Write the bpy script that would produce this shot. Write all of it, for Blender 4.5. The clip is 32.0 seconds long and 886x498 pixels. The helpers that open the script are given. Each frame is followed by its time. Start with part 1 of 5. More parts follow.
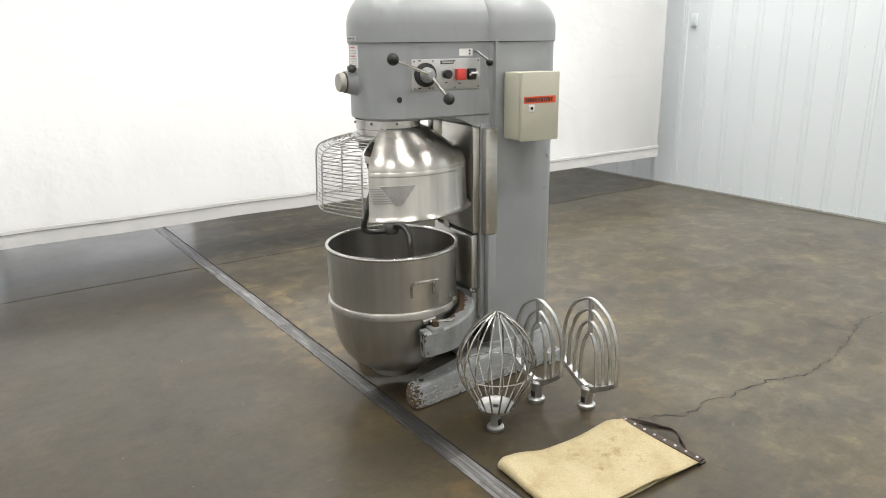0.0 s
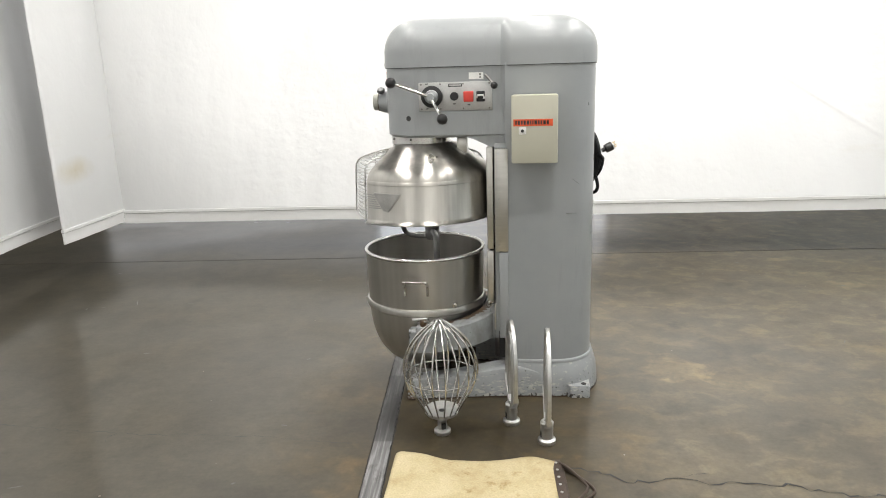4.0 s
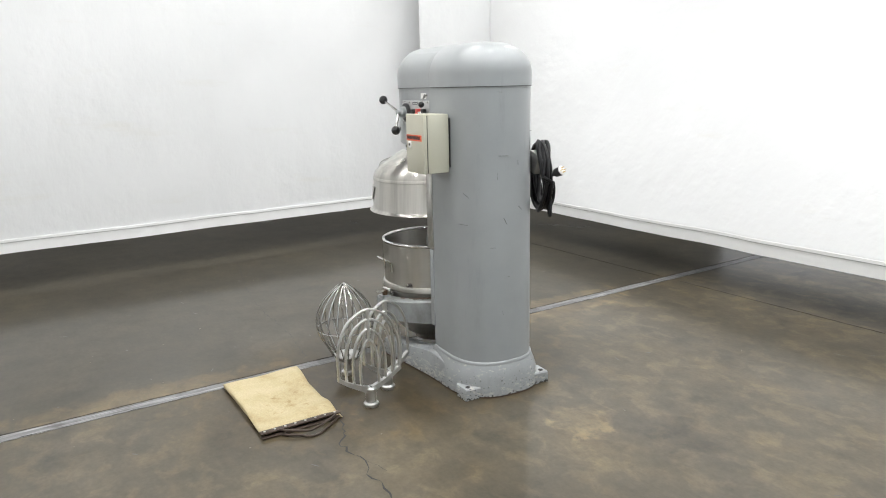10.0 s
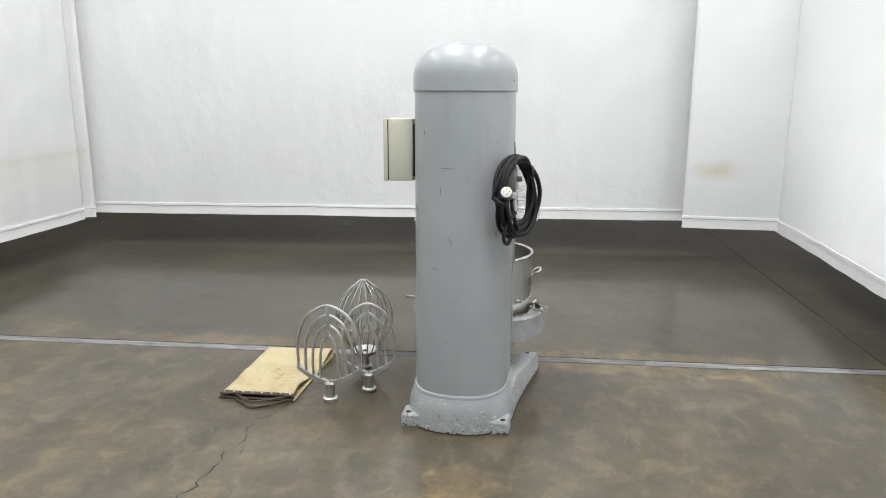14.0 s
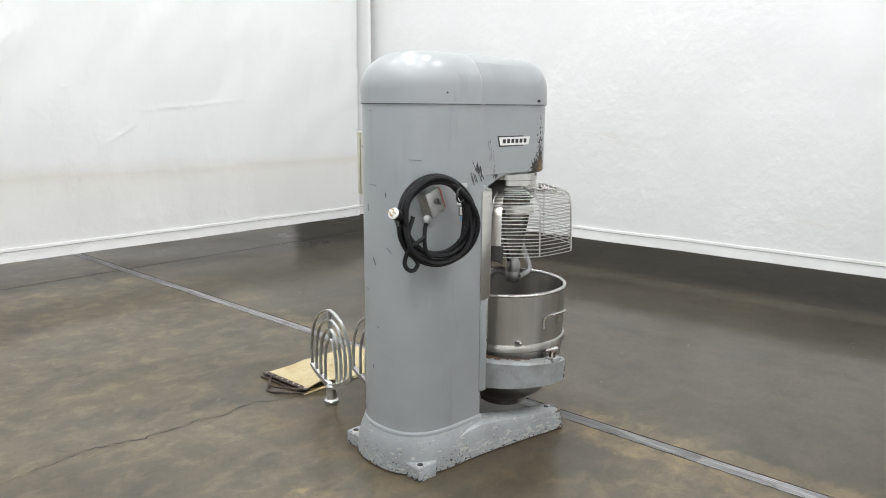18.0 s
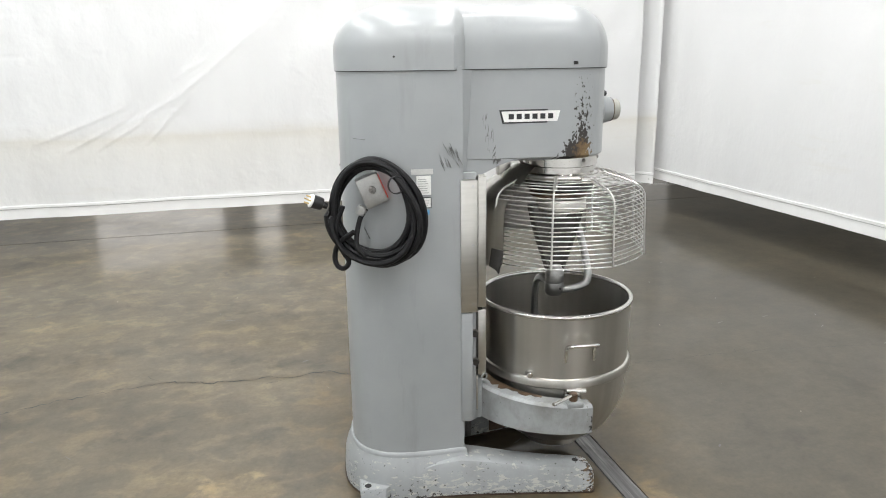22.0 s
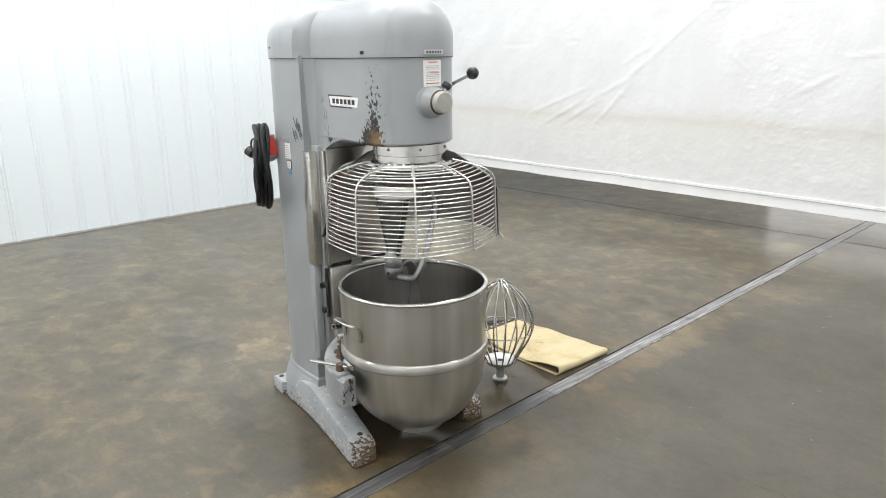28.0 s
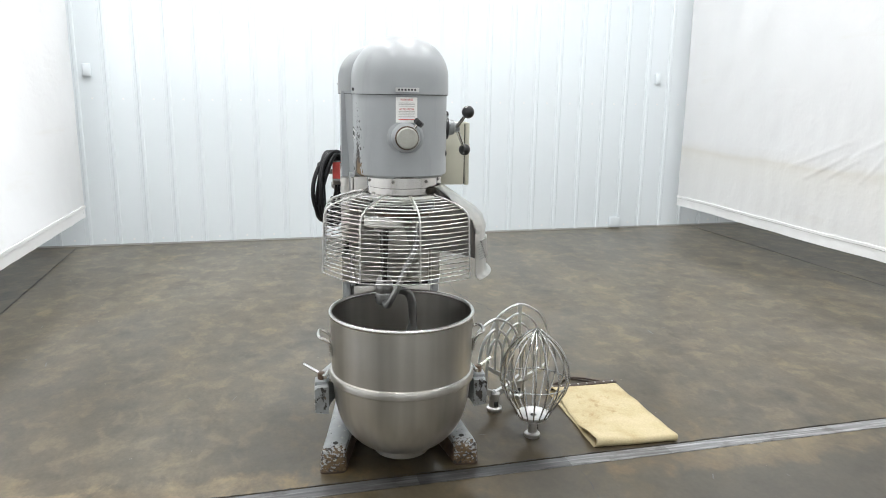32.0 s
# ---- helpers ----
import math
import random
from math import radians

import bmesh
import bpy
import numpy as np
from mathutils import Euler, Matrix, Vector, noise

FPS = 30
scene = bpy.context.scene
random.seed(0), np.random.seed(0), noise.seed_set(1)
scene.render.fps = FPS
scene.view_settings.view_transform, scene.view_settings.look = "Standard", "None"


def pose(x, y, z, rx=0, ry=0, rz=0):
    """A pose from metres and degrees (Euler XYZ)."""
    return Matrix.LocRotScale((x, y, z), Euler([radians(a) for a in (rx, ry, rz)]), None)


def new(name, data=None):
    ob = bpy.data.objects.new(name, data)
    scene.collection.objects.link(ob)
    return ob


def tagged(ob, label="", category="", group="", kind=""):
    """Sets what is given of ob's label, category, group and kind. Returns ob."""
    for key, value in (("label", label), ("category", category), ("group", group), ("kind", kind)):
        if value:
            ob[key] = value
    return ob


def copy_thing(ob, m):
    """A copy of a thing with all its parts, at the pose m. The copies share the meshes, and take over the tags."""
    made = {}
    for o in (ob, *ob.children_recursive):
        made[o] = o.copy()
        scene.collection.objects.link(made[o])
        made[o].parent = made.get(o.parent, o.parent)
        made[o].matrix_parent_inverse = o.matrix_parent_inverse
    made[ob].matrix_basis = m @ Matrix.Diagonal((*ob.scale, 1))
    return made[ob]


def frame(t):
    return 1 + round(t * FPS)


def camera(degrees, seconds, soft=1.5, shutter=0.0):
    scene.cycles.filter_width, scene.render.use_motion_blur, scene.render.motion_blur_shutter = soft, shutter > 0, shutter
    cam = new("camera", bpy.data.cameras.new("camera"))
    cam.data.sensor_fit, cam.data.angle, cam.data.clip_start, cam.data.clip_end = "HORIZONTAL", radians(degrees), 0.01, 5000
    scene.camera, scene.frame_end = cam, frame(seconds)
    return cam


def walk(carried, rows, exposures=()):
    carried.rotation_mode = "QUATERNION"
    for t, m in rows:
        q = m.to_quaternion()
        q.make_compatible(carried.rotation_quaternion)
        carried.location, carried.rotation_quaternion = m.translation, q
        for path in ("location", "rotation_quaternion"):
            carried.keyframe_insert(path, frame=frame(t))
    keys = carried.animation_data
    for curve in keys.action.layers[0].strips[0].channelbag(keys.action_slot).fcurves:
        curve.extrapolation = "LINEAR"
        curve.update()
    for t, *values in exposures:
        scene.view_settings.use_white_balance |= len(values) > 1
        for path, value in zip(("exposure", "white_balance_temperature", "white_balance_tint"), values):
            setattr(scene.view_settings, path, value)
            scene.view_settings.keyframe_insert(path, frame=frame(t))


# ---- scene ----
cam = camera(63.66, 32.0, soft=1.0)
PATH = [
    (0.0, 0.0011, 0.0006, 1.5069, -35.002, -16.263, 0.588),
    (0.5, 0.2052, -0.1507, 1.5237, -30.991, -15.774, -0.168),
    (1.0, 0.3403, -0.4217, 1.5044, -25.759, -15.190, -0.037),
    (1.5, 0.5180, -0.5548, 1.5017, -21.488, -15.283, 0.168),
    (2.0, 0.7374, -0.6289, 1.5110, -16.163, -14.523, 0.238),
    (2.5, 0.9992, -0.7699, 1.5135, -11.516, -14.332, 0.448),
    (4.5, 2.0341, -0.7192, 1.5050, 6.446, -14.450, 1.769),
    (5.0, 2.2897, -0.6327, 1.5136, 10.545, -16.414, 1.798),
    (5.5, 2.6015, -0.6738, 1.4910, 15.604, -16.721, 2.074),
    (6.0, 2.8900, -0.6526, 1.5027, 18.861, -18.579, 2.200),
    (6.5, 3.1534, -0.5375, 1.5198, 22.357, -17.332, 2.307),
    (7.0, 3.4681, -0.5148, 1.5122, 28.035, -13.217, 3.151),
    (7.5, 3.7585, -0.4275, 1.5010, 30.955, -13.355, 3.147),
    (8.0, 4.0070, -0.2520, 1.5042, 36.413, -13.331, 2.396),
    (8.5, 4.3308, -0.1575, 1.4784, 43.256, -14.180, 2.311),
    (9.0, 4.5548, 0.0141, 1.4904, 46.928, -15.268, 2.308),
    (9.5, 4.7246, 0.2566, 1.5043, 50.697, -15.244, 1.907),
    (10.0, 4.9671, 0.4546, 1.5042, 56.728, -12.791, 1.283),
    (10.5, 5.0897, 0.6943, 1.5005, 61.810, -13.343, 0.945),
    (11.0, 5.1229, 1.0034, 1.5078, 65.622, -13.552, 0.697),
    (11.5, 5.2546, 1.2998, 1.5142, 71.659, -13.469, 0.767),
    (12.0, 5.3007, 1.5865, 1.5107, 75.825, -13.634, 0.719),
    (12.5, 5.2677, 1.9008, 1.5157, 79.215, -13.752, 0.441),
    (13.0, 5.3341, 2.2137, 1.5044, 87.210, -13.016, 0.906),
    (13.5, 5.3542, 2.5123, 1.4997, 89.479, -12.575, 0.250),
    (14.0, 5.2937, 2.8101, 1.4976, 96.126, -12.407, -0.079),
    (14.5, 5.3127, 3.1188, 1.4932, 102.126, -11.813, -0.073),
    (16.5, 4.8690, 4.0913, 1.4662, 120.906, -11.535, -0.153),
    (17.0, 4.6476, 4.2682, 1.4826, 124.148, -11.694, -0.383),
    (17.5, 4.4916, 4.4674, 1.4853, 130.370, -11.070, -0.398),
    (18.0, 4.2773, 4.5981, 1.4885, 131.326, -11.212, -0.390),
    (18.5, 4.0430, 4.6470, 1.5031, 134.505, -11.452, 0.078),
    (19.0, 3.8581, 4.7479, 1.5151, 140.005, -11.602, -0.162),
    (19.5, 3.6590, 4.8167, 1.5226, 144.378, -12.067, -0.041),
    (20.0, 3.4196, 4.8187, 1.5249, 148.432, -12.237, 0.055),
    (20.5, 3.2096, 4.8698, 1.5225, 152.008, -13.684, 0.494),
    (21.0, 2.9996, 4.9134, 1.5293, 154.758, -16.248, 0.398),
    (21.5, 2.8048, 4.9152, 1.5402, 159.430, -15.142, 0.485),
    (22.0, 2.6311, 5.0142, 1.5384, 164.804, -14.961, 0.700),
    (22.5, 2.4242, 5.0668, 1.5300, 166.576, -15.783, 0.732),
    (23.0, 2.1859, 5.0942, 1.5360, 169.826, -15.752, 0.896),
    (23.5, 1.9457, 5.1709, 1.5227, 173.924, -15.632, 0.823),
    (24.0, 1.7077, 5.2078, 1.5153, 178.956, -16.620, 1.012),
    (24.5, 1.4345, 5.1854, 1.5234, 182.623, -16.854, 0.962),
    (26.5, 0.2279, 4.8984, 1.4976, 208.706, -16.655, 1.762),
    (27.0, 0.0155, 4.7208, 1.4924, 214.588, -17.257, 1.704),
    (27.5, -0.1928, 4.5149, 1.5148, 219.830, -15.843, 1.222),
    (28.0, -0.4437, 4.3473, 1.5144, 225.950, -15.345, 0.762),
    (28.5, -0.5829, 4.1054, 1.5046, 230.416, -15.479, 0.416),
    (29.0, -0.7402, 3.8931, 1.5086, 236.929, -14.437, 0.652),
    (29.5, -0.9179, 3.7179, 1.5165, 241.742, -14.193, 0.084),
    (30.0, -0.9570, 3.5053, 1.5117, 246.272, -14.347, -0.403),
    (30.5, -0.9869, 3.3167, 1.5104, 249.158, -13.763, -0.157),
    (31.0, -1.0643, 3.1753, 1.5107, 251.404, -13.723, -0.204),
    (31.5, -1.1184, 3.1457, 1.5167, 254.676, -13.200, -0.379),
    (32.0, -1.1455, 3.1356, 1.5069, 255.635, -12.268, -0.776),
]
walk(cam, [(t, pose(x, y, z, 90 + pitch, roll, yaw)) for t, x, y, z, yaw, pitch, roll in PATH],
     [(0.0, -0.04, 6620, 10), (6.5, 0.02, 6650, 10), (9.5, 0.02, 6400, 10), (14.0, 0.0, 6300, 10), (18.0, 0.02, 6300, 10), (20.0, 0.08, 6300, 10), (23.0, 0.24, 6420, 10), (27.0, 0.25, 6360, 10), (29.5, 0.20, 6260, 10), (32.0, 0.13, 6240, 10)])

# ---- world and light ----
world = bpy.data.worlds.new("world")
scene.world = world
world.use_nodes = True
world.node_tree.nodes["Background"].inputs["Color"].default_value = (0.55, 0.6, 0.66, 1)
world.node_tree.nodes["Background"].inputs["Strength"].default_value = 0.05
LAMP_WATTS = 52.0
LAMP_Z = 5.6
LAMP_XS = (0.0, 2.2, 4.5)
LAMP_YS = (-0.3, 1.7, 3.5)
scene.view_settings.exposure = 0.0


# ---- materials ----
def nodes(name):
    m = bpy.data.materials.new(name)
    m.use_nodes = True
    return m, m.node_tree.nodes, m.node_tree.links, m.node_tree.nodes["Principled BSDF"]


def ramp(ns, stops):
    r = ns.new("ShaderNodeValToRGB")
    while len(r.color_ramp.elements) < len(stops):
        r.color_ramp.elements.new(0.5)
    for e, (p, c) in zip(r.color_ramp.elements, stops):
        e.position, e.color = p, (*c, 1) if len(c) == 3 else c
    return r


def noise_tex(ns, ls, scale, detail=4, rough=0.55, stretch=None, coord="Object"):
    tc = ns.new("ShaderNodeTexCoord")
    mp = ns.new("ShaderNodeMapping")
    ls.new(tc.outputs[coord], mp.inputs["Vector"])
    if stretch:
        mp.inputs["Scale"].default_value = stretch
    n = ns.new("ShaderNodeTexNoise")
    n.inputs["Scale"].default_value, n.inputs["Detail"].default_value, n.inputs["Roughness"].default_value = scale, detail, rough
    ls.new(mp.outputs["Vector"], n.inputs["Vector"])
    return n


def mix(ns, ls, fac, a, b, blend="MIX"):
    m = ns.new("ShaderNodeMix")
    m.data_type, m.blend_type = "RGBA", blend
    for sock, v in ((m.inputs[0], fac), (m.inputs[6], a), (m.inputs[7], b)):
        if isinstance(v, (int, float)):
            sock.default_value = v
        elif isinstance(v, tuple):
            sock.default_value = (*v, 1)
        else:
            ls.new(v, sock)
    return m.outputs[2]


def bump(ns, ls, p, height, strength, dist):
    b = ns.new("ShaderNodeBump")
    b.inputs["Strength"].default_value, b.inputs["Distance"].default_value = strength, dist
    ls.new(height, b.inputs["Height"])
    ls.new(b.outputs["Normal"], p.inputs["Normal"])


def plain(name, base, rough, metal=0.0, vary=0.12, scale=9, bumpy=0.05, stretch=None, speck=0.07):
    """A surface with mild variation of tone and gloss at two scales."""
    m, ns, ls, p = nodes(name)
    n1 = noise_tex(ns, ls, scale, 5, 0.6, stretch)
    n2 = noise_tex(ns, ls, scale * 14, 3, 0.6, stretch)
    d = tuple(c * (1 - vary) for c in base)
    h = tuple(min(1, c * (1 + vary)) for c in base)
    r = ramp(ns, [(0.3, d), (0.7, h)])
    ls.new(n1.outputs[0], r.inputs[0])
    r2 = ramp(ns, [(0.3, (1 - speck,) * 3), (0.7, (1 + speck,) * 3)])
    ls.new(n2.outputs[0], r2.inputs[0])
    ls.new(mix(ns, ls, 1.0, r.outputs[0], r2.outputs[0], "MULTIPLY"), p.inputs["Base Color"])
    rr = ns.new("ShaderNodeMapRange")
    rr.inputs["To Min"].default_value, rr.inputs["To Max"].default_value = rough * 0.85, min(1, rough * 1.15)
    ls.new(n1.outputs[0], rr.inputs["Value"])
    ls.new(rr.outputs[0], p.inputs["Roughness"])
    p.inputs["Metallic"].default_value = metal
    if bumpy:
        bump(ns, ls, p, n2.outputs[0], bumpy, 0.002)
    return m


def ellipsoid_mask(ns, ls, centre, reach, amount):
    """Falls from amount at centre to nothing at reach (metres)."""
    tc = ns.new("ShaderNodeTexCoord")
    sub = ns.new("ShaderNodeVectorMath")
    sub.operation = "SUBTRACT"
    ls.new(tc.outputs["Object"], sub.inputs[0])
    sub.inputs[1].default_value = centre
    div = ns.new("ShaderNodeVectorMath")
    div.operation = "DIVIDE"
    ls.new(sub.outputs[0], div.inputs[0])
    div.inputs[1].default_value = reach
    ln = ns.new("ShaderNodeVectorMath")
    ln.operation = "LENGTH"
    ls.new(div.outputs[0], ln.inputs[0])
    mr = ns.new("ShaderNodeMapRange")
    mr.inputs["To Min"].default_value, mr.inputs["To Max"].default_value = amount, 0.0
    ls.new(ln.outputs["Value"], mr.inputs["Value"])
    return mr.outputs[0]


def maths(ns, ls, op, a, b):
    m = ns.new("ShaderNodeMath")
    m.operation = op
    for sock, v in zip(m.inputs, (a, b)):
        if isinstance(v, (int, float)):
            sock.default_value = v
        else:
            ls.new(v, sock)
    return m.outputs[0]


def paint_grey(name, chips=0.30, chip_scale=26, rusty=0.0, rough=0.31, wear=(), rust_at=None, stretch=None, grime=0.0, pale=0.0):
    """Grey machine enamel with scuffs, and chips that bare black primer, iron or rust."""
    m, ns, ls, p = nodes(name)
    n1 = noise_tex(ns, ls, 2.2, 6, 0.62)
    r = ramp(ns, [(0.28, (0.278, 0.294, 0.301)), (0.5, (0.309, 0.324, 0.330)), (0.72, (0.329, 0.344, 0.350))])
    ls.new(n1.outputs[0], r.inputs[0])
    # long faint rub marks and runs
    n4 = noise_tex(ns, ls, 9, 5, 0.65, (1, 1, 0.16))
    rub = ramp(ns, [(0.30, (0.90, 0.90, 0.89)), (0.42, (1, 1, 1)), (0.66, (1, 1, 1)), (0.76, (1.07, 1.07, 1.07))])
    ls.new(n4.outputs[0], rub.inputs[0])
    coat = mix(ns, ls, 1.0, r.outputs[0], rub.outputs[0], "MULTIPLY")
    if grime:
        n5 = noise_tex(ns, ls, 11, 5, 0.65, (1, 1, 0.7))
        gr = ramp(ns, [(0.34, (1 - grime, 1 - grime * 1.05, 1 - grime * 1.15)), (0.60, (1, 1, 1))])
        ls.new(n5.outputs[0], gr.inputs[0])
        coat = mix(ns, ls, 1.0, coat, gr.outputs[0], "MULTIPLY")
    if pale:
        # flakes knocked off near the floor, showing the pale filler
        n6 = noise_tex(ns, ls, 48, 5, 0.68, (0.55, 0.55, 1.5))
        low = maths(ns, ls, "ADD", n6.outputs[0], ellipsoid_mask(ns, ls, (0.25, 0.0, 0.02), (3.0, 3.0, 0.075), pale))
        fl = ramp(ns, [(0.60, (0, 0, 0)), (0.63, (1, 1, 1))])
        ls.new(low, fl.inputs[0])
        coat = mix(ns, ls, fl.outputs[0], coat, (0.44, 0.435, 0.405))
    n2 = noise_tex(ns, ls, chip_scale, 4, 0.62, stretch)
    level = n2.outputs[0]
    for centre, reach, amount in wear:
        level = maths(ns, ls, "SUBTRACT", level, ellipsoid_mask(ns, ls, centre, reach, amount))
    c = ramp(ns, [(chips, (1, 1, 1)), (chips + 0.015, (0, 0, 0))])
    ls.new(level, c.inputs[0])
    n3 = noise_tex(ns, ls, 38, 4, 0.7)
    share = maths(ns, ls, "ADD", n3.outputs[0], ellipsoid_mask(ns, ls, *rust_at) if rust_at else 0.0)
    bare = ramp(ns, [(0.62 - 0.4 * rusty, (0.035, 0.031, 0.028)), (0.74 - 0.4 * rusty, (0.12, 0.078, 0.040)), (0.95, (0.19, 0.13, 0.06))])
    ls.new(share, bare.inputs[0])
    ls.new(mix(ns, ls, c.outputs[0], coat, bare.outputs[0]), p.inputs["Base Color"])
    g = ns.new("ShaderNodeMapRange")
    g.inputs["To Min"].default_value, g.inputs["To Max"].default_value = rough, 0.75
    ls.new(c.outputs[0], g.inputs["Value"])
    ls.new(g.outputs[0], p.inputs["Roughness"])
    inv = maths(ns, ls, "MULTIPLY", c.outputs[0], -1.0)
    orange = noise_tex(ns, ls, 130, 2, 0.5)
    bump(ns, ls, p, maths(ns, ls, "ADD", inv, maths(ns, ls, "MULTIPLY", orange.outputs[0], 0.12)), 0.25, 0.0012)
    return m


def steel(name, base=(0.62, 0.60, 0.57), rough=0.28, stretch=(1, 1, 60), scale=6, grain=0.12, aniso=0.0, dirt=0.6, axis=None):
    """Brushed stainless steel; stretch sets the run of the colour streaks: brushing, or on bowl and guard painted
    reflections.
    """
    m, ns, ls, p = nodes(name)
    n1 = noise_tex(ns, ls, scale, 3, 0.6, stretch)
    n2 = noise_tex(ns, ls, 4, 4, 0.6)
    r = ramp(ns, [(0.3, tuple(c * (1 - grain) for c in base)), (0.7, tuple(min(1, c * (1 + grain)) for c in base))])
    ls.new(n1.outputs[0], r.inputs[0])
    r2 = ramp(ns, [(0.25, (0.82, 0.8, 0.77)), (0.6, (1, 1, 1))])
    ls.new(n2.outputs[0], r2.inputs[0])
    ls.new(mix(ns, ls, dirt, r.outputs[0], r2.outputs[0], "MULTIPLY"), p.inputs["Base Color"])
    rr = ns.new("ShaderNodeMapRange")
    rr.inputs["To Min"].default_value, rr.inputs["To Max"].default_value = rough * (1 - 0.4 * dirt), rough * (1 + 0.5 * dirt)
    ls.new(n2.outputs[0], rr.inputs["Value"])
    ls.new(rr.outputs[0], p.inputs["Roughness"])
    p.inputs["Metallic"].default_value = 1.0
    p.inputs["Anisotropic"].default_value = aniso
    p.inputs["Anisotropic Rotation"].default_value = 0.25
    if axis:
        # the brushing runs round an upright axis
        tc = ns.new("ShaderNodeTexCoord")
        sub, turn, to_world = ns.new("ShaderNodeVectorMath"), ns.new("ShaderNodeVectorMath"), ns.new("ShaderNodeVectorTransform")
        sub.operation, turn.operation = "SUBTRACT", "CROSS_PRODUCT"
        sub.inputs[1].default_value = (axis[0], axis[1], 0)
        turn.inputs[0].default_value = (0, 0, 1)
        to_world.vector_type, to_world.convert_from, to_world.convert_to = "VECTOR", "OBJECT", "WORLD"
        ls.new(tc.outputs["Object"], sub.inputs[0])
        ls.new(sub.outputs[0], turn.inputs[1])
        ls.new(turn.outputs[0], to_world.inputs[0])
        ls.new(to_world.outputs[0], p.inputs["Tangent"])
    if dirt > 0.3:
        bump(ns, ls, p, n1.outputs[0], 0.03, 0.001)
    return m


def concrete():
    """Sealed, worn brown-grey concrete: grey clouds, feathered tan wear patches on the worked side, stains, a darker
    patch round the mixer, speckle, patchy gloss.
    """
    m, ns, ls, p = nodes("sealed_concrete")
    big = noise_tex(ns, ls, 0.42, 4, 0.5)
    mid = noise_tex(ns, ls, 1.3, 4, 0.52)
    patch = noise_tex(ns, ls, 2.4, 9, 0.60, (1.0, 1.1, 1))
    patch.inputs["Distortion"].default_value = 0.25
    flake = noise_tex(ns, ls, 6.0, 9, 0.60, (1.0, 1.2, 1))
    flake.inputs["Distortion"].default_value = 0.4
    blot = noise_tex(ns, ls, 2.3, 8, 0.58, (1.2, 1.0, 1))
    blot.inputs["Distortion"].default_value = 0.3
    small = noise_tex(ns, ls, 7.0, 6, 0.6)
    fine = noise_tex(ns, ls, 60, 3, 0.6)

    def tint(col, fac, source, stops):
        """Multiplies col by a ramp of source, as far as fac says."""
        r = ramp(ns, stops)
        ls.new(source, r.inputs[0])
        return mix(ns, ls, fac, col, mix(ns, ls, 1.0, col, r.outputs[0], "MULTIPLY"))

    a = ramp(ns, [(0.36, (0.0465, 0.0412, 0.0298)), (0.64, (0.0615, 0.0543, 0.0390))])
    ls.new(big.outputs[0], a.inputs[0])
    col = tint(a.outputs[0], 1.0, mid.outputs[0], [(0.30, (0.85, 0.85, 0.85)), (0.5, (1.0, 1.0, 1.0)), (0.70, (1.12, 1.11, 1.08))])
    # the slabs east of the strip are more worn than those west of it
    tc = ns.new("ShaderNodeTexCoord")
    sep = ns.new("ShaderNodeSeparateXYZ")
    ls.new(tc.outputs["Object"], sep.inputs[0])
    worn = ns.new("ShaderNodeMapRange")
    worn.inputs["From Min"].default_value, worn.inputs["From Max"].default_value = 0.95, 1.5
    worn.inputs["To Min"].default_value, worn.inputs["To Max"].default_value = 0.12, 1.0
    edge = maths(ns, ls, "ADD", sep.outputs["X"], maths(ns, ls, "MULTIPLY", maths(ns, ls, "SUBTRACT", mid.outputs[0], 0.5), 1.4))
    ls.new(edge, worn.inputs["Value"])
    col = tint(col, worn.outputs[0], patch.outputs[0], [(0.36, (1.45, 1.40, 1.34)), (0.48, (1.61, 1.53, 1.42)), (0.58, (1.76, 1.64, 1.46)), (0.68, (2.14, 1.92, 1.57))])
    col = tint(col, worn.outputs[0], flake.outputs[0], [(0.40, (0.93, 0.93, 0.94)), (0.52, (1.0, 1.0, 1.0)), (0.59, (1.24, 1.21, 1.14)), (0.68, (1.38, 1.32, 1.20))])
    col = tint(col, worn.outputs[0], blot.outputs[0], [(0.30, (0.72, 0.72, 0.74)), (0.42, (0.93, 0.93, 0.94)), (0.50, (1, 1, 1))])
    col = tint(col, 0.55, blot.outputs[0], [(0.33, (0.80, 0.80, 0.81)), (0.40, (1, 1, 1))])
    # darker brown patch round the machine, with a blotchy edge
    brown_patch = maths(ns, ls, "MULTIPLY", ellipsoid_mask(ns, ls, (1.72, 2.15, 0.0), (1.0, 1.35, 1.0), 2.2), maths(ns, ls, "ADD", flake.outputs[0], 0.12))
    col = tint(col, 1.0, brown_patch, [(0.15, (1, 1, 1)), (0.55, (0.70, 0.66, 0.58)), (0.95, (0.56, 0.52, 0.44))])
    # pale scraped patches along both edges of the joint strip
    for cx, cy, reach, amount in ((1.27, 1.0, (0.24, 1.5, 1.0), 1.25), (1.50, 3.6, (0.22, 1.6, 1.0), 1.15), (1.30, 3.7, (0.20, 1.5, 1.0), 1.1), (2.75, 2.62, (0.42, 0.36, 1.0), 1.15), (2.05, 1.72, (0.5, 0.25, 1.0), 0.95)):
        rub = maths(ns, ls, "MULTIPLY", ellipsoid_mask(ns, ls, (cx, cy, 0.0), reach, amount), flake.outputs[0])
        col = tint(col, 1.0, rub, [(0.28, (1, 1, 1)), (0.44, (1.60, 1.48, 1.28))])
    col = tint(col, 1.0, small.outputs[0], [(0.28, (0.84, 0.83, 0.82)), (0.5, (1, 1, 1)), (0.74, (1.15, 1.13, 1.10))])
    grit = noise_tex(ns, ls, 20, 5, 0.65, (1.0, 1.5, 1))
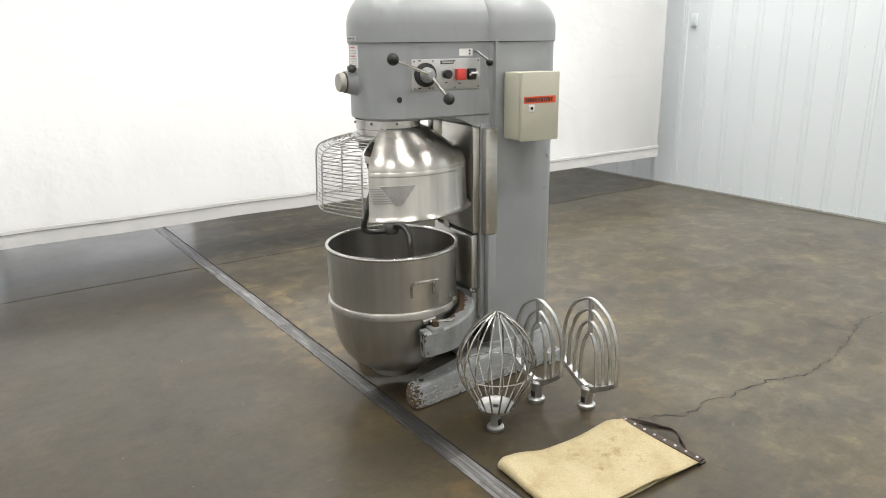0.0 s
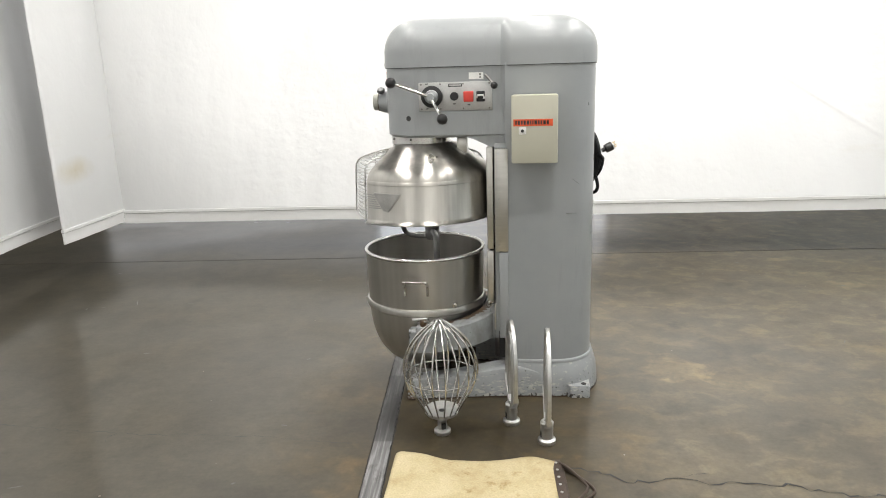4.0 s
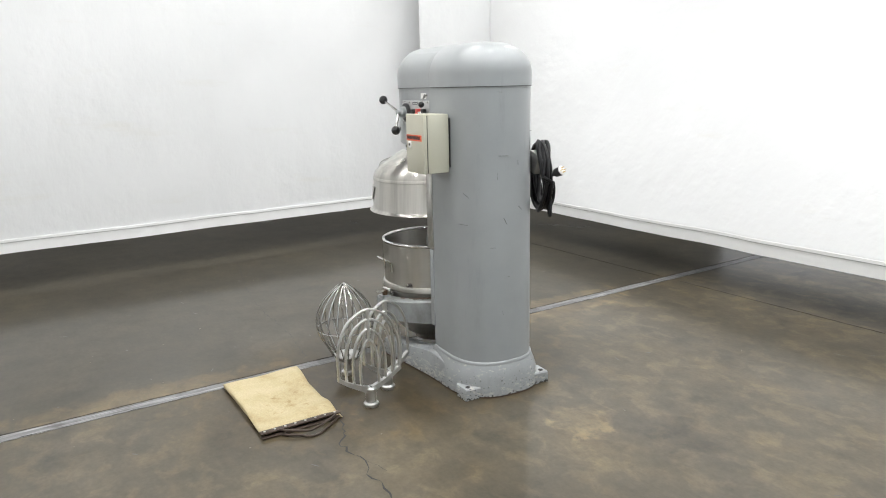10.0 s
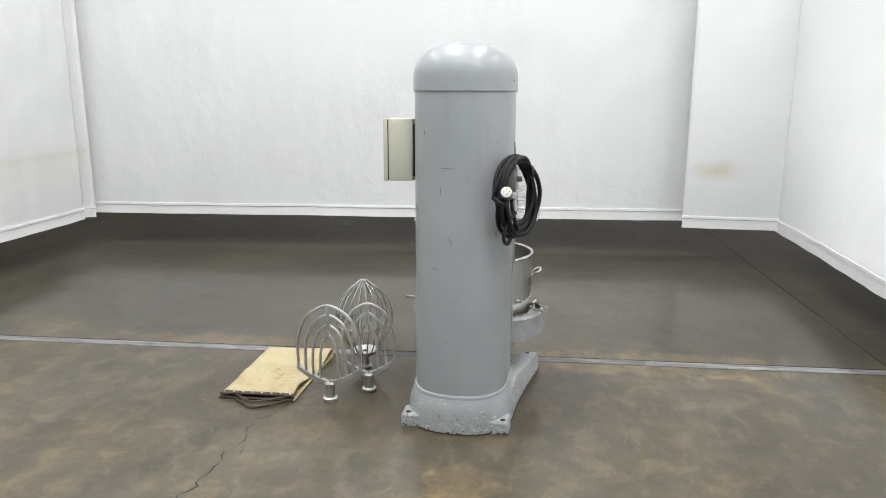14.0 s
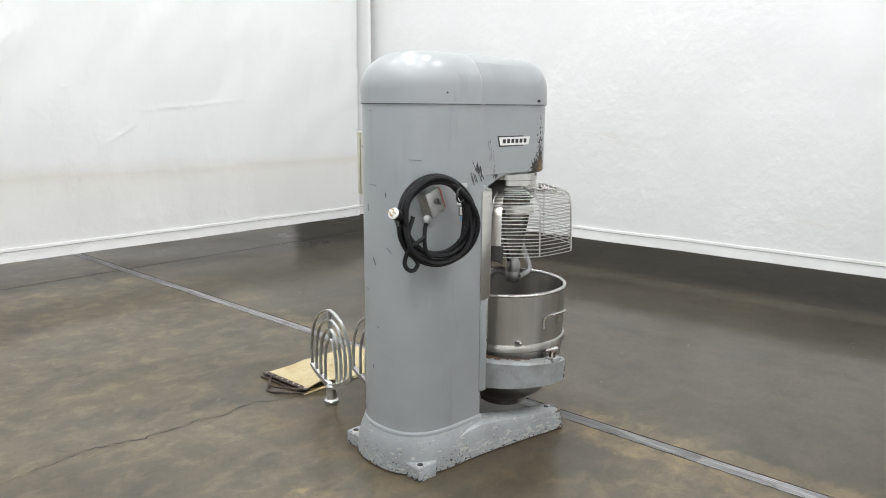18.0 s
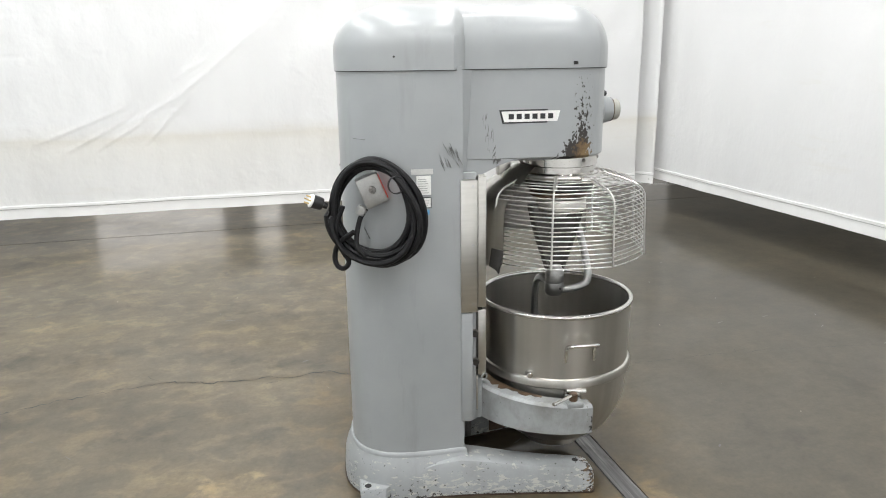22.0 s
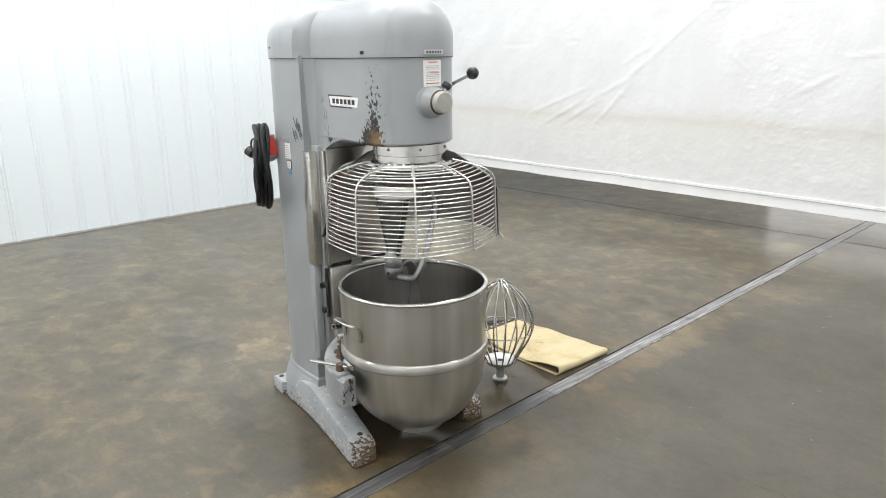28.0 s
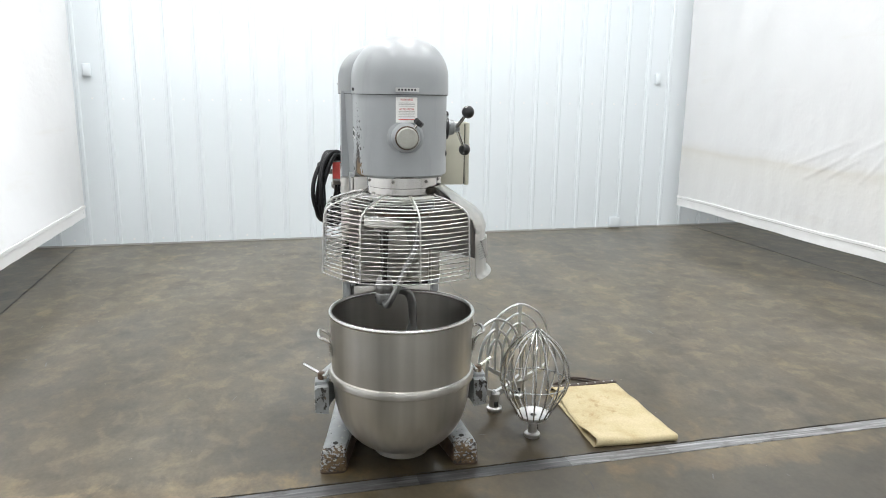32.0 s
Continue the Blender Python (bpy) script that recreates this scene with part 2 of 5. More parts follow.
    col = tint(col, 1.0, grit.outputs[0], [(0.28, (0.90, 0.895, 0.89)), (0.5, (1, 1, 1)), (0.72, (1.10, 1.09, 1.07))])
    col = tint(col, 1.0, fine.outputs[0], [(0.3, (0.92, 0.92, 0.92)), (0.7, (1.08, 1.08, 1.075))])
    ls.new(col, p.inputs["Base Color"])
    # worn-through sealer: glossy in broad patches, dull in others
    gloss = noise_tex(ns, ls, 0.9, 3, 0.5, (1.0, 1.5, 1))
    rr = ns.new("ShaderNodeMapRange")
    rr.inputs["From Min"].default_value, rr.inputs["From Max"].default_value = 0.36, 0.66
    rr.inputs["To Min"].default_value, rr.inputs["To Max"].default_value = 0.74, 0.46
    ls.new(gloss.outputs[0], rr.inputs["Value"])
    p.inputs["Roughness"].default_value = 0.6
    p.inputs["Specular IOR Level"].default_value = 0.2
    p.inputs["Coat Roughness"].default_value = 0.15
    p.inputs["Coat IOR"].default_value = 1.55
    ls.new(rr.outputs[0], p.inputs["Coat Weight"])
    bump(ns, ls, p, small.outputs[0], 0.06, 0.006)
    return m


def curtain_mat(name, band=None, low=None):
    """White vinyl sheeting with crinkles; band: height of a yellowed band; low: place and reach of a stain."""
    m, ns, ls, p = nodes(name)
    n1 = noise_tex(ns, ls, 0.9, 5, 0.6)
    n2 = noise_tex(ns, ls, 5, 6, 0.62, (1, 1, 0.6))
    r = ramp(ns, [(0.3, (0.660, 0.665, 0.667)), (0.7, (0.700, 0.705, 0.707))])
    ls.new(n1.outputs[0], r.inputs[0])
    col = r.outputs[0]
    n3 = noise_tex(ns, ls, 2.2, 5, 0.65, (0.5, 0.5, 2.6))
    s = ramp(ns, [(0.26, (0.86, 0.81, 0.68)), (0.38, (1, 1, 1))])
    ls.new(n3.outputs[0], s.inputs[0])
    col = mix(ns, ls, 0.2, col, s.outputs[0], "MULTIPLY")
    if band:
        tc = ns.new("ShaderNodeTexCoord")
        sep = ns.new("ShaderNodeSeparateXYZ")
        ls.new(tc.outputs["Object"], sep.inputs[0])
        z = maths(ns, ls, "ADD", sep.outputs["Z"], maths(ns, ls, "MULTIPLY", n3.outputs[0], 0.16))
        b = ramp(ns, [(0.0, (1, 1, 1)), (0.62, (0.985, 0.978, 0.955)), (0.83, (0.955, 0.935, 0.88)), (0.89, (0.88, 0.845, 0.765)), (0.935, (0.965, 0.955, 0.935)), (1.0, (1, 1, 1))])
        ls.new(maths(ns, ls, "DIVIDE", z, band + 0.155), b.inputs[0])
        col = mix(ns, ls, 0.8, col, b.outputs[0], "MULTIPLY")
    if low:
        k = maths(ns, ls, "MULTIPLY", ellipsoid_mask(ns, ls, low[0], low[1], 1.6), n2.outputs[0])
        st = ramp(ns, [(0.2, (1, 1, 1)), (0.9, (0.82, 0.75, 0.60))])
        ls.new(k, st.inputs[0])
        col = mix(ns, ls, 1.0, col, st.outputs[0], "MULTIPLY")
    ls.new(col, p.inputs["Base Color"])
    p.inputs["Roughness"].default_value = 0.36
    ridge = noise_tex(ns, ls, 1.5, 5, 0.55, (1, 1, 0.8))
    ridge.noise_type = "RIDGED_MULTIFRACTAL"
    h = maths(ns, ls, "ADD", maths(ns, ls, "MULTIPLY", n2.outputs[0], 0.42), maths(ns, ls, "MULTIPLY", ridge.outputs[0], 0.28))
    # patches of small crumples where the sheet was folded
    where = noise_tex(ns, ls, 0.8, 3, 0.5)
    wr = ramp(ns, [(0.48, (0, 0, 0)), (0.62, (1, 1, 1))])
    ls.new(where.outputs[0], wr.inputs[0])
    pucker = noise_tex(ns, ls, 13, 4, 0.6, (1, 1, 1.5))
    pucker.noise_type = "RIDGED_MULTIFRACTAL"
    h = maths(ns, ls, "ADD", h, maths(ns, ls, "MULTIPLY", maths(ns, ls, "MULTIPLY", pucker.outputs[0], wr.outputs[0]), 0.09))
    # soft hand-sized dents, thicker in some parts of the sheet than in others
    dent = noise_tex(ns, ls, 8.0, 3, 0.5, (1, 1, 1.25))
    dr = ramp(ns, [(0.46, (0.06, 0.06, 0.06)), (0.64, (1, 1, 1))])
    ls.new(n1.outputs[0], dr.inputs[0])
    h = maths(ns, ls, "ADD", h, maths(ns, ls, "MULTIPLY", maths(ns, ls, "MULTIPLY", dent.outputs[0], dr.outputs[0]), 0.42))
    bump(ns, ls, p, h, 0.9, 0.02)
    return m


CONCRETE = concrete()
VINYL = curtain_mat("white_vinyl")
VINYL_SOUTH = curtain_mat("white_vinyl_banded", 0.98)
VINYL_STAINED = curtain_mat("white_vinyl_stained", None, ((-1.25, 4.55, 0.82), (0.4, 0.36, 0.15)))
HEM = plain("hem_vinyl", (0.79, 0.79, 0.785), 0.4, vary=0.02, speck=0.005, bumpy=0)
# grey that stands in for the shadow in the hem's groove
HEM_SHADE = plain("hem_groove_shade", (0.30, 0.30, 0.295), 0.6, vary=0.05, speck=0.01, bumpy=0)
WALL_METAL = plain("white_wall_metal", (0.70, 0.75, 0.775), 0.6, vary=0.012, scale=0.7, bumpy=0, speck=0.004)
PAINT = paint_grey("grey_enamel", 0.19, 40)
PAINT_BASE = paint_grey("chipped_grey_enamel", 0.30, 75, 0.15, 0.35, wear=(((0.0, 0.0, -0.01), (3.0, 3.0, 0.035), 0.22), ((0.0, 0.0, 0.04), (3.0, 3.0, 0.12), 0.06), ((0.40, 0.0, 0.40), (0.24, 0.5, 0.04), 0.12)), grime=0.08, pale=0.055)
PAINT_LEG = paint_grey("chipped_grey_leg_enamel", 0.30, 90, 0.05, 0.40, wear=(((0.0, 0.0, -0.01), (3.0, 3.0, 0.035), 0.20), ((0.0, 0.0, 0.04), (3.0, 3.0, 0.12), 0.05), ((0.590, 0.0, 0.05), (0.085, 1.0, 0.25), 0.30)), rust_at=((0.585, 0.0, 0.05), (0.13, 1.0, 0.25), 0.30), stretch=(0.7, 0.7, 1.2), grime=0.16, pale=0.105)
PAINT_ARM = paint_grey("chipped_grey_arm_enamel", 0.30, 55, 0.1, 0.38, wear=(((0.40, 0.0, 0.40), (0.24, 0.5, 0.04), 0.14), ((0.572, 0.33, 0.31), (0.060, 0.10, 0.12), 0.30), ((0.572, -0.32, 0.31), (0.060, 0.10, 0.12), 0.30)), stretch=(1, 1, 0.6), grime=0.35)
PAINT_HEAD = paint_grey("grey_enamel_head", 0.19, 85, 0.0, wear=(((0.545, -0.16, 1.235), (0.075, 0.18, 0.40), 0.42), ((0.50, -0.165, 1.222), (0.10, 0.16, 0.075), 0.33), ((0.30, -0.16, 1.20), (0.4, 0.3, 0.016), 0.25)), rust_at=((0.565, -0.14, 1.212), (0.07, 0.14, 0.075), 0.55), stretch=(1, 1, 0.75))
BRUSHED = steel("brushed_steel", (0.60, 0.59, 0.56), 0.30, (1, 1, 12), 6, 0.05)
# strong upright streaks in the guard's colour paint its reflection bands
GUARD_STEEL = steel("guard_steel", (0.50, 0.487, 0.455), 0.29, (1, 1, 0.05), 14, 0.26, 0.88, 0.4, (0.522, 0.010))
GUARD_INSIDE = plain("dull_guard_inside", (0.42, 0.415, 0.40), 0.5, 0.6, 0.25, 9, 0.05)
MIRROR_STEEL = steel("mirror_steel", (0.56, 0.55, 0.53), 0.13, (1, 1, 0.3), 14, 0.14)
POLISHED = steel("polished_steel", (0.66, 0.65, 0.63), 0.2, (1, 1, 4), 5, 0.08)
# bowl colour carries painted upright bands in place of reflections
BOWL_STEEL = steel("bowl_steel", (0.52, 0.508, 0.478), 0.32, (1, 1, 0.02), 6, 0.30, 0.60, 0.6, (0, 0))
CAST_ALU = plain("cast_aluminium", (0.60, 0.60, 0.59), 0.40, 1.0, 0.14, 20, 0.15)
WHIP_WIRE = plain("whip_wire", (0.50, 0.495, 0.48), 0.24, 1.0, 0.15, 12, 0)
WIRE = plain("bright_wire", (0.58, 0.575, 0.56), 0.40, 1.0, 0.1, 12, 0)
DULL_STEEL = plain("dull_steel", (0.26, 0.25, 0.24), 0.42, 1.0, 0.2, 14, 0.1)
DARK_STEEL = plain("dark_greasy_steel", (0.055, 0.053, 0.05), 0.38, 0.6, 0.3, 14, 0.1)
BLACK_PLASTIC = plain("black_plastic", (0.018, 0.018, 0.019), 0.32, 0, 0.2, 10, 0.02)
RUBBER = plain("black_rubber", (0.008, 0.008, 0.009), 0.5, 0, 0.2, 30, 0.1)
RUBBER.node_tree.nodes["Principled BSDF"].inputs["Specular IOR Level"].default_value = 0.25
RED = plain("red_plastic", (0.62, 0.06, 0.045), 0.35, 0, 0.08, 20, 0)
BOX_GREY = plain("box_enamel", (0.50, 0.49, 0.40), 0.42, 0, 0.03, 4, 0, None, 0.01)
ORANGE = plain("orange_tape", (0.72, 0.10, 0.03), 0.4, 0, 0.12, 30, 0)
GALVANISED = plain("galvanised_steel", (0.36, 0.36, 0.35), 0.42, 0.7, 0.15, 20, 0.05)
HOOK_METAL = plain("dull_cast_metal", (0.30, 0.30, 0.295), 0.42, 1.0, 0.18, 20, 0.15)
HOOK_WEB = plain("dark_worn_web", (0.085, 0.083, 0.080), 0.45, 0.7, 0.25, 18, 0.1)
GHOST_STEEL = plain("scraped_steel", (0.44, 0.435, 0.42), 0.45, 0.9, 0.15, 20, 0.05)
WHITE = plain("white_label", (0.78, 0.78, 0.76), 0.45, 0, 0.05, 20, 0)
SILVER = plain("silver_plate", (0.55, 0.55, 0.54), 0.38, 0.8, 0.08, 20, 0)
INK = plain("dark_ink", (0.02, 0.02, 0.022), 0.5, 0, 0.1, 20, 0)
RED_INK = plain("red_ink", (0.5, 0.05, 0.04), 0.5, 0, 0.1, 20, 0)
BLUE = plain("blue_label", (0.12, 0.32, 0.55), 0.45, 0, 0.1, 20, 0)
RUST = plain("rusty_iron", (0.055, 0.036, 0.026), 0.75, 0.3, 0.35, 30, 0.3)
GREASE = plain("rusty_grease", (0.075, 0.046, 0.026), 0.5, 0.1, 0.6, 30, 0.4, None, 0.3)
DARK = plain("dark_gap", (0.02, 0.019, 0.018), 0.8, 0, 0.2, 20, 0)
JOINT_FILL = plain("joint_fill", (0.030, 0.028, 0.026), 0.5, 0, 0.35, 6, 0.2)

def strip_mat(name, dark, pale, bias):
    """Trowelled joint filler: long trowel streaks, worn pale runs that also paint its reflections, and dark blotches.
    """
    m, ns, ls, p = nodes(name)
    wide = noise_tex(ns, ls, 1.3, 4, 0.6, (3, 1, 1))
    streak = noise_tex(ns, ls, 16, 4, 0.6, (4.5, 0.16, 1))
    blot = noise_tex(ns, ls, 9, 5, 0.65, (1.4, 0.7, 1))
    r = ramp(ns, [(0.36 + bias, dark), (0.62 + bias, pale)])
    ls.new(wide.outputs[0], r.inputs[0])
    r2 = ramp(ns, [(0.34, (0.45,) * 3), (0.52, (0.85,) * 3), (0.66, (1.75,) * 3)])
    ls.new(streak.outputs[0], r2.inputs[0])
    r3 = ramp(ns, [(0.34, (0.45, 0.42, 0.40)), (0.47, (1.0,) * 3)])
    ls.new(blot.outputs[0], r3.inputs[0])
    c = mix(ns, ls, 1.0, r.outputs[0], r2.outputs[0], "MULTIPLY")
    ls.new(mix(ns, ls, 1.0, c, r3.outputs[0], "MULTIPLY"), p.inputs["Base Color"])
    rr = ns.new("ShaderNodeMapRange")
    rr.inputs["To Min"].default_value, rr.inputs["To Max"].default_value = 0.22, 0.42
    ls.new(blot.outputs[0], rr.inputs["Value"])
    ls.new(rr.outputs[0], p.inputs["Roughness"])
    p.inputs["Metallic"].default_value = 0.2
    bump(ns, ls, p, streak.outputs[0], 0.3, 0.002)
    return m


STRIP = strip_mat("worn_joint_strip", (0.11, 0.107, 0.105), (0.205, 0.202, 0.203), 0.0)
STRIP_SHEEN = strip_mat("joint_strip_sheen", (0.15, 0.147, 0.146), (0.27, 0.267, 0.27), -0.03)
SCUFF = plain("dark_scuff", (0.115, 0.115, 0.115), 0.6, 0, 0.3, 40, 0)
SEAM_TAPE = plain("grey_seam", (0.33, 0.33, 0.32), 0.5, 0, 0.05, 5, 0)
CEILING = plain("ceiling_deck", (0.20, 0.20, 0.20), 0.6, 0, 0.08, 1, 0)
OUTER = plain("warehouse_wall", (0.58, 0.57, 0.55), 0.7, 0, 0.1, 0.8, 0)
OUTER_WHITE = plain("white_warehouse_wall", (0.80, 0.80, 0.79), 0.6, 0, 0.06, 0.8, 0, None, 0.02)
BRASS = plain("brass", (0.66, 0.5, 0.25), 0.35, 1.0, 0.1, 20, 0)


def canvas_mat():
    m, ns, ls, p = nodes("tan_canvas")
    n1 = noise_tex(ns, ls, 7, 6, 0.65)
    n2 = noise_tex(ns, ls, 150, 3, 0.6)
    r = ramp(ns, [(0.27, (0.30, 0.20, 0.095)), (0.36, (0.40, 0.315, 0.17)), (0.50, (0.46, 0.385, 0.225)), (0.7, (0.51, 0.435, 0.27))])
    ls.new(n1.outputs[0], r.inputs[0])
    r2 = ramp(ns, [(0.3, (0.85, 0.85, 0.85)), (0.7, (1.08, 1.08, 1.08))])
    ls.new(n2.outputs[0], r2.inputs[0])
    col = mix(ns, ls, 1.0, r.outputs[0], r2.outputs[0], "MULTIPLY")
    # brown flour and grease stains
    n3 = noise_tex(ns, ls, 16, 6, 0.7)
    near = maths(ns, ls, "SUBTRACT", n3.outputs[0], maths(ns, ls, "ADD", ellipsoid_mask(ns, ls, (0.42, 0.02, 0.02), (0.22, 0.17, 1.0), 0.055), ellipsoid_mask(ns, ls, (0.60, 0.12, 0.02), (0.12, 0.14, 1.0), 0.09)))
    r3 = ramp(ns, [(0.24, (0.55, 0.45, 0.33)), (0.33, (0.82, 0.76, 0.66)), (0.40, (1, 1, 1))])
    ls.new(near, r3.inputs[0])
    ls.new(mix(ns, ls, 1.0, col, r3.outputs[0], "MULTIPLY"), p.inputs["Base Color"])
    p.inputs["Roughness"].default_value = 0.75
    bump(ns, ls, p, n2.outputs[0], 0.35, 0.003)
    return m


CANVAS = canvas_mat()


def emitter(name, colour, strength):
    m, ns, ls, p = nodes(name)
    p.inputs["Emission Color"].default_value = (*colour, 1)
    p.inputs["Emission Strength"].default_value = strength
    return m


# glow of the unseen far panels, tuned for the floor's reflections
DAY_GLOW = emitter("daylight", (0.86, 0.92, 1.0), 3.0)
WARM_GLOW = emitter("warm_glow", (1.0, 0.96, 0.90), 1.25)
FAINT_GLOW = emitter("faint_glow", (1.0, 0.96, 0.90), 0.5)
DIM_GLOW = emitter("dim_glow", (0.95, 0.97, 1.0), 1.0)
SOFT_GLOW = emitter("soft_glow", (0.92, 0.95, 1.0), 1.9)
LAMP_GLOW = emitter("lamp_glow", (1.0, 0.98, 0.94), 30.0)


# ---- mesh helpers ----
def finish(name, bm, material, parent=None, label="", smooth=True, at=None):
    bmesh.ops.recalc_face_normals(bm, faces=bm.faces)
    me = bpy.data.meshes.new(name)
    if smooth:
        for f in bm.faces:
            f.smooth = True
        for e in bm.edges:
            if len(e.link_faces) == 2 and e.calc_face_angle(0) > radians(38):
                e.smooth = False
    bm.to_mesh(me)
    bm.free()
    me.materials.append(material)
    ob = new(name, me)
    if at is not None:
        ob.matrix_basis = at
    if parent is not None:
        ob.parent = parent
    if label:
        ob["label"] = label
    return ob


def part(name, bm, material, parent, label="", smooth=True, at=None):
    return finish(name, bm, material, parent, label, smooth, at)


def thing(name, m, label, category, group="", kind=""):
    ob = new(name)
    ob.matrix_basis = m
    return tagged(ob, label, category, group, kind)


def box(x0, x1, y0, y1, z0, z1, bevel=0.0, seg=2):
    bm = bmesh.new()
    bmesh.ops.create_cube(bm, size=1, matrix=Matrix.Translation(((x0 + x1) / 2, (y0 + y1) / 2, (z0 + z1) / 2)) @ Matrix.Diagonal((x1 - x0, y1 - y0, z1 - z0, 1)))
    if bevel:
        bmesh.ops.bevel(bm, geom=bm.edges[:], offset=bevel, segments=seg, profile=0.5, affect="EDGES")
    return bm


def loft(rings, cap=True, closed=True):
    """A skin over rings of equal count."""
    bm = bmesh.new()
    vs = [[bm.verts.new(p) for p in ring] for ring in rings]
    n = len(vs[0])
    for a, b in zip(vs, vs[1:]):
        for i in range(n if closed else n - 1):
            j = (i + 1) % n
            bm.faces.new((a[i], a[j], b[j], b[i]))
    if cap and closed:
        bm.faces.new(vs[0])
        bm.faces.new(vs[-1])
    return bm


def lathe(profile, seg=48, centre=(0, 0), a0=0.0, a1=360.0, cap=False):
    """Turns (radius, z) about an upright axis, whole or over a stretch of degrees."""
    whole = abs(a1 - a0) >= 359.9
    n = seg if whole else seg + 1
    bm = bmesh.new()
    vs = []
    for i in range(n):
        a = radians(a0 + (a1 - a0) * i / seg)
        vs.append([bm.verts.new((centre[0] + r * math.cos(a), centre[1] + r * math.sin(a), z)) for r, z in profile])
    for i in range(seg):
        a, b = vs[i], vs[(i + 1) % n]
        for k in range(len(profile) - 1):
            bm.faces.new((a[k], b[k], b[k + 1], a[k + 1]))
    if cap:
        if whole:
            bm.faces.new([v[0] for v in vs])
            bm.faces.new([v[-1] for v in vs])
        else:
            bm.faces.new(vs[0])
            bm.faces.new(vs[-1])
    bmesh.ops.remove_doubles(bm, verts=bm.verts[:], dist=1e-6)
    return bm


def tube(points, r, seg=8, closed=False, flat=1.0, into=None):
    """A round bar along points; r is one radius or one per point; flat squeezes it across."""
    pts = [Vector(p) for p in points]
    n = len(pts)
    rs = r if isinstance(r, (list, tuple)) else [r] * n
    bm = into or bmesh.new()
    side = None
    rings = []
    for i, p in enumerate(pts):
        d = (pts[(i + 1) % n] - pts[i - 1]) if closed else (pts[min(i + 1, n - 1)] - pts[max(i - 1, 0)])
        d.normalize()
        if side is None:
            side = d.orthogonal().normalized()
        side = (side - d * side.dot(d)).normalized()
        up = d.cross(side)
        rings.append([bm.verts.new(p + rs[i] * (math.cos(6.28318 * k / seg) * side + flat * math.sin(6.28318 * k / seg) * up)) for k in range(seg)])
    for i in range(n if closed else n - 1):
        a, b = rings[i], rings[(i + 1) % n]
        for k in range(seg):
            bm.faces.new((a[k], a[(k + 1) % seg], b[(k + 1) % seg], b[k]))
    if not closed:
        bm.faces.new(rings[0])
        bm.faces.new(rings[-1])
    return bm


def smooth_path(points, per=6):
    """A Catmull-Rom line through a few points."""
    p = [Vector(q) for q in points]
    p = [p[0] * 2 - p[1]] + p + [p[-1] * 2 - p[-2]]
    out = []
    for i in range(1, len(p) - 2):
        for k in range(per):
            t = k / per
            out.append(0.5 * ((2 * p[i]) + (p[i + 1] - p[i - 1]) * t + (2 * p[i - 1] - 5 * p[i] + 4 * p[i + 1] - p[i + 2]) * t * t + (3 * p[i] - p[i - 1] - 3 * p[i + 1] + p[i + 2]) * t ** 3))
    out.append(p[-2])
    return out


def cyl(r, h, m, seg=24, bevel=0.0, r2=None):
    """A short turned piece whose axis is z of the pose m, from 0 to h."""
    r2 = r if r2 is None else r2
    prof = [(0.0001, 0), (r - bevel, 0), (r, bevel), (r2, h - bevel), (r2 - bevel, h), (0.0001, h)]
    if not bevel:
        prof = [(0.0001, 0), (r, 0), (r2, h), (0.0001, h)]
    bm = lathe(prof, seg)
    bm.transform(m)
    return bm


def ball(r, at, seg=16):
    bm = bmesh.new()
    bmesh.ops.create_uvsphere(bm, u_segments=seg, v_segments=seg // 2 + 2, radius=r, matrix=Matrix.Translation(at))
    return bm


def join_bm(*bms):
    out = bmesh.new()
    for b in bms:
        me = bpy.data.meshes.new("tmp")
        b.to_mesh(me)
        b.free()
        out.from_mesh(me)
        bpy.data.meshes.remove(me)
    return out


def writing(name, text, size, m, material, parent, extrude=0.0006, spacing=1.0, width=1.0):
    cu = bpy.data.curves.new(name, "FONT")
    cu.body, cu.size, cu.extrude, cu.align_x, cu.align_y, cu.space_character = text, size, extrude, "CENTER", "CENTER", spacing
    tmp = bpy.data.objects.new(name + "_tmp", cu)
    scene.collection.objects.link(tmp)
    me = bpy.data.meshes.new_from_object(tmp.evaluated_get(bpy.context.evaluated_depsgraph_get()))
    bpy.data.objects.remove(tmp)
    me.transform(Matrix.Diagonal((width, 1, 1, 1)))
    me.materials.clear()
    me.materials.append(material)
    ob = new(name, me)
    ob.matrix_basis = m
    ob.parent = parent
    return ob


# ---- setting: floor, wall, curtains, shell of the warehouse ----
STRIP_X, JOINT_Y, SOUTH_JOINT_Y, WALL_X = 1.386, 4.88, -1.85, 6.33
STRIP_DARK = strip_mat("dark_joint_strip", (0.055, 0.053, 0.052), (0.16, 0.157, 0.157), 0.03)
floor = finish("floor", box(-14, WALL_X + 0.2, -14, 24, -0.3, -0.006), JOINT_FILL, None, smooth=False)
tagged(floor, "worn sealed concrete warehouse floor with joints and cracks", "floor", kind="structure")
slab_edges_x = (-14, STRIP_X - 0.043, STRIP_X + 0.043, WALL_X + 0.19)
slab_edges_y = (-14, -7.0, SOUTH_JOINT_Y, JOINT_Y, 11.5, 24)
for i in (0, 2):
    for y0, y1 in zip(slab_edges_y, slab_edges_y[1:]):
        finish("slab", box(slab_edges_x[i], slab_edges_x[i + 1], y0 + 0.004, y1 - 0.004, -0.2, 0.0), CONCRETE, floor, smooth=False)
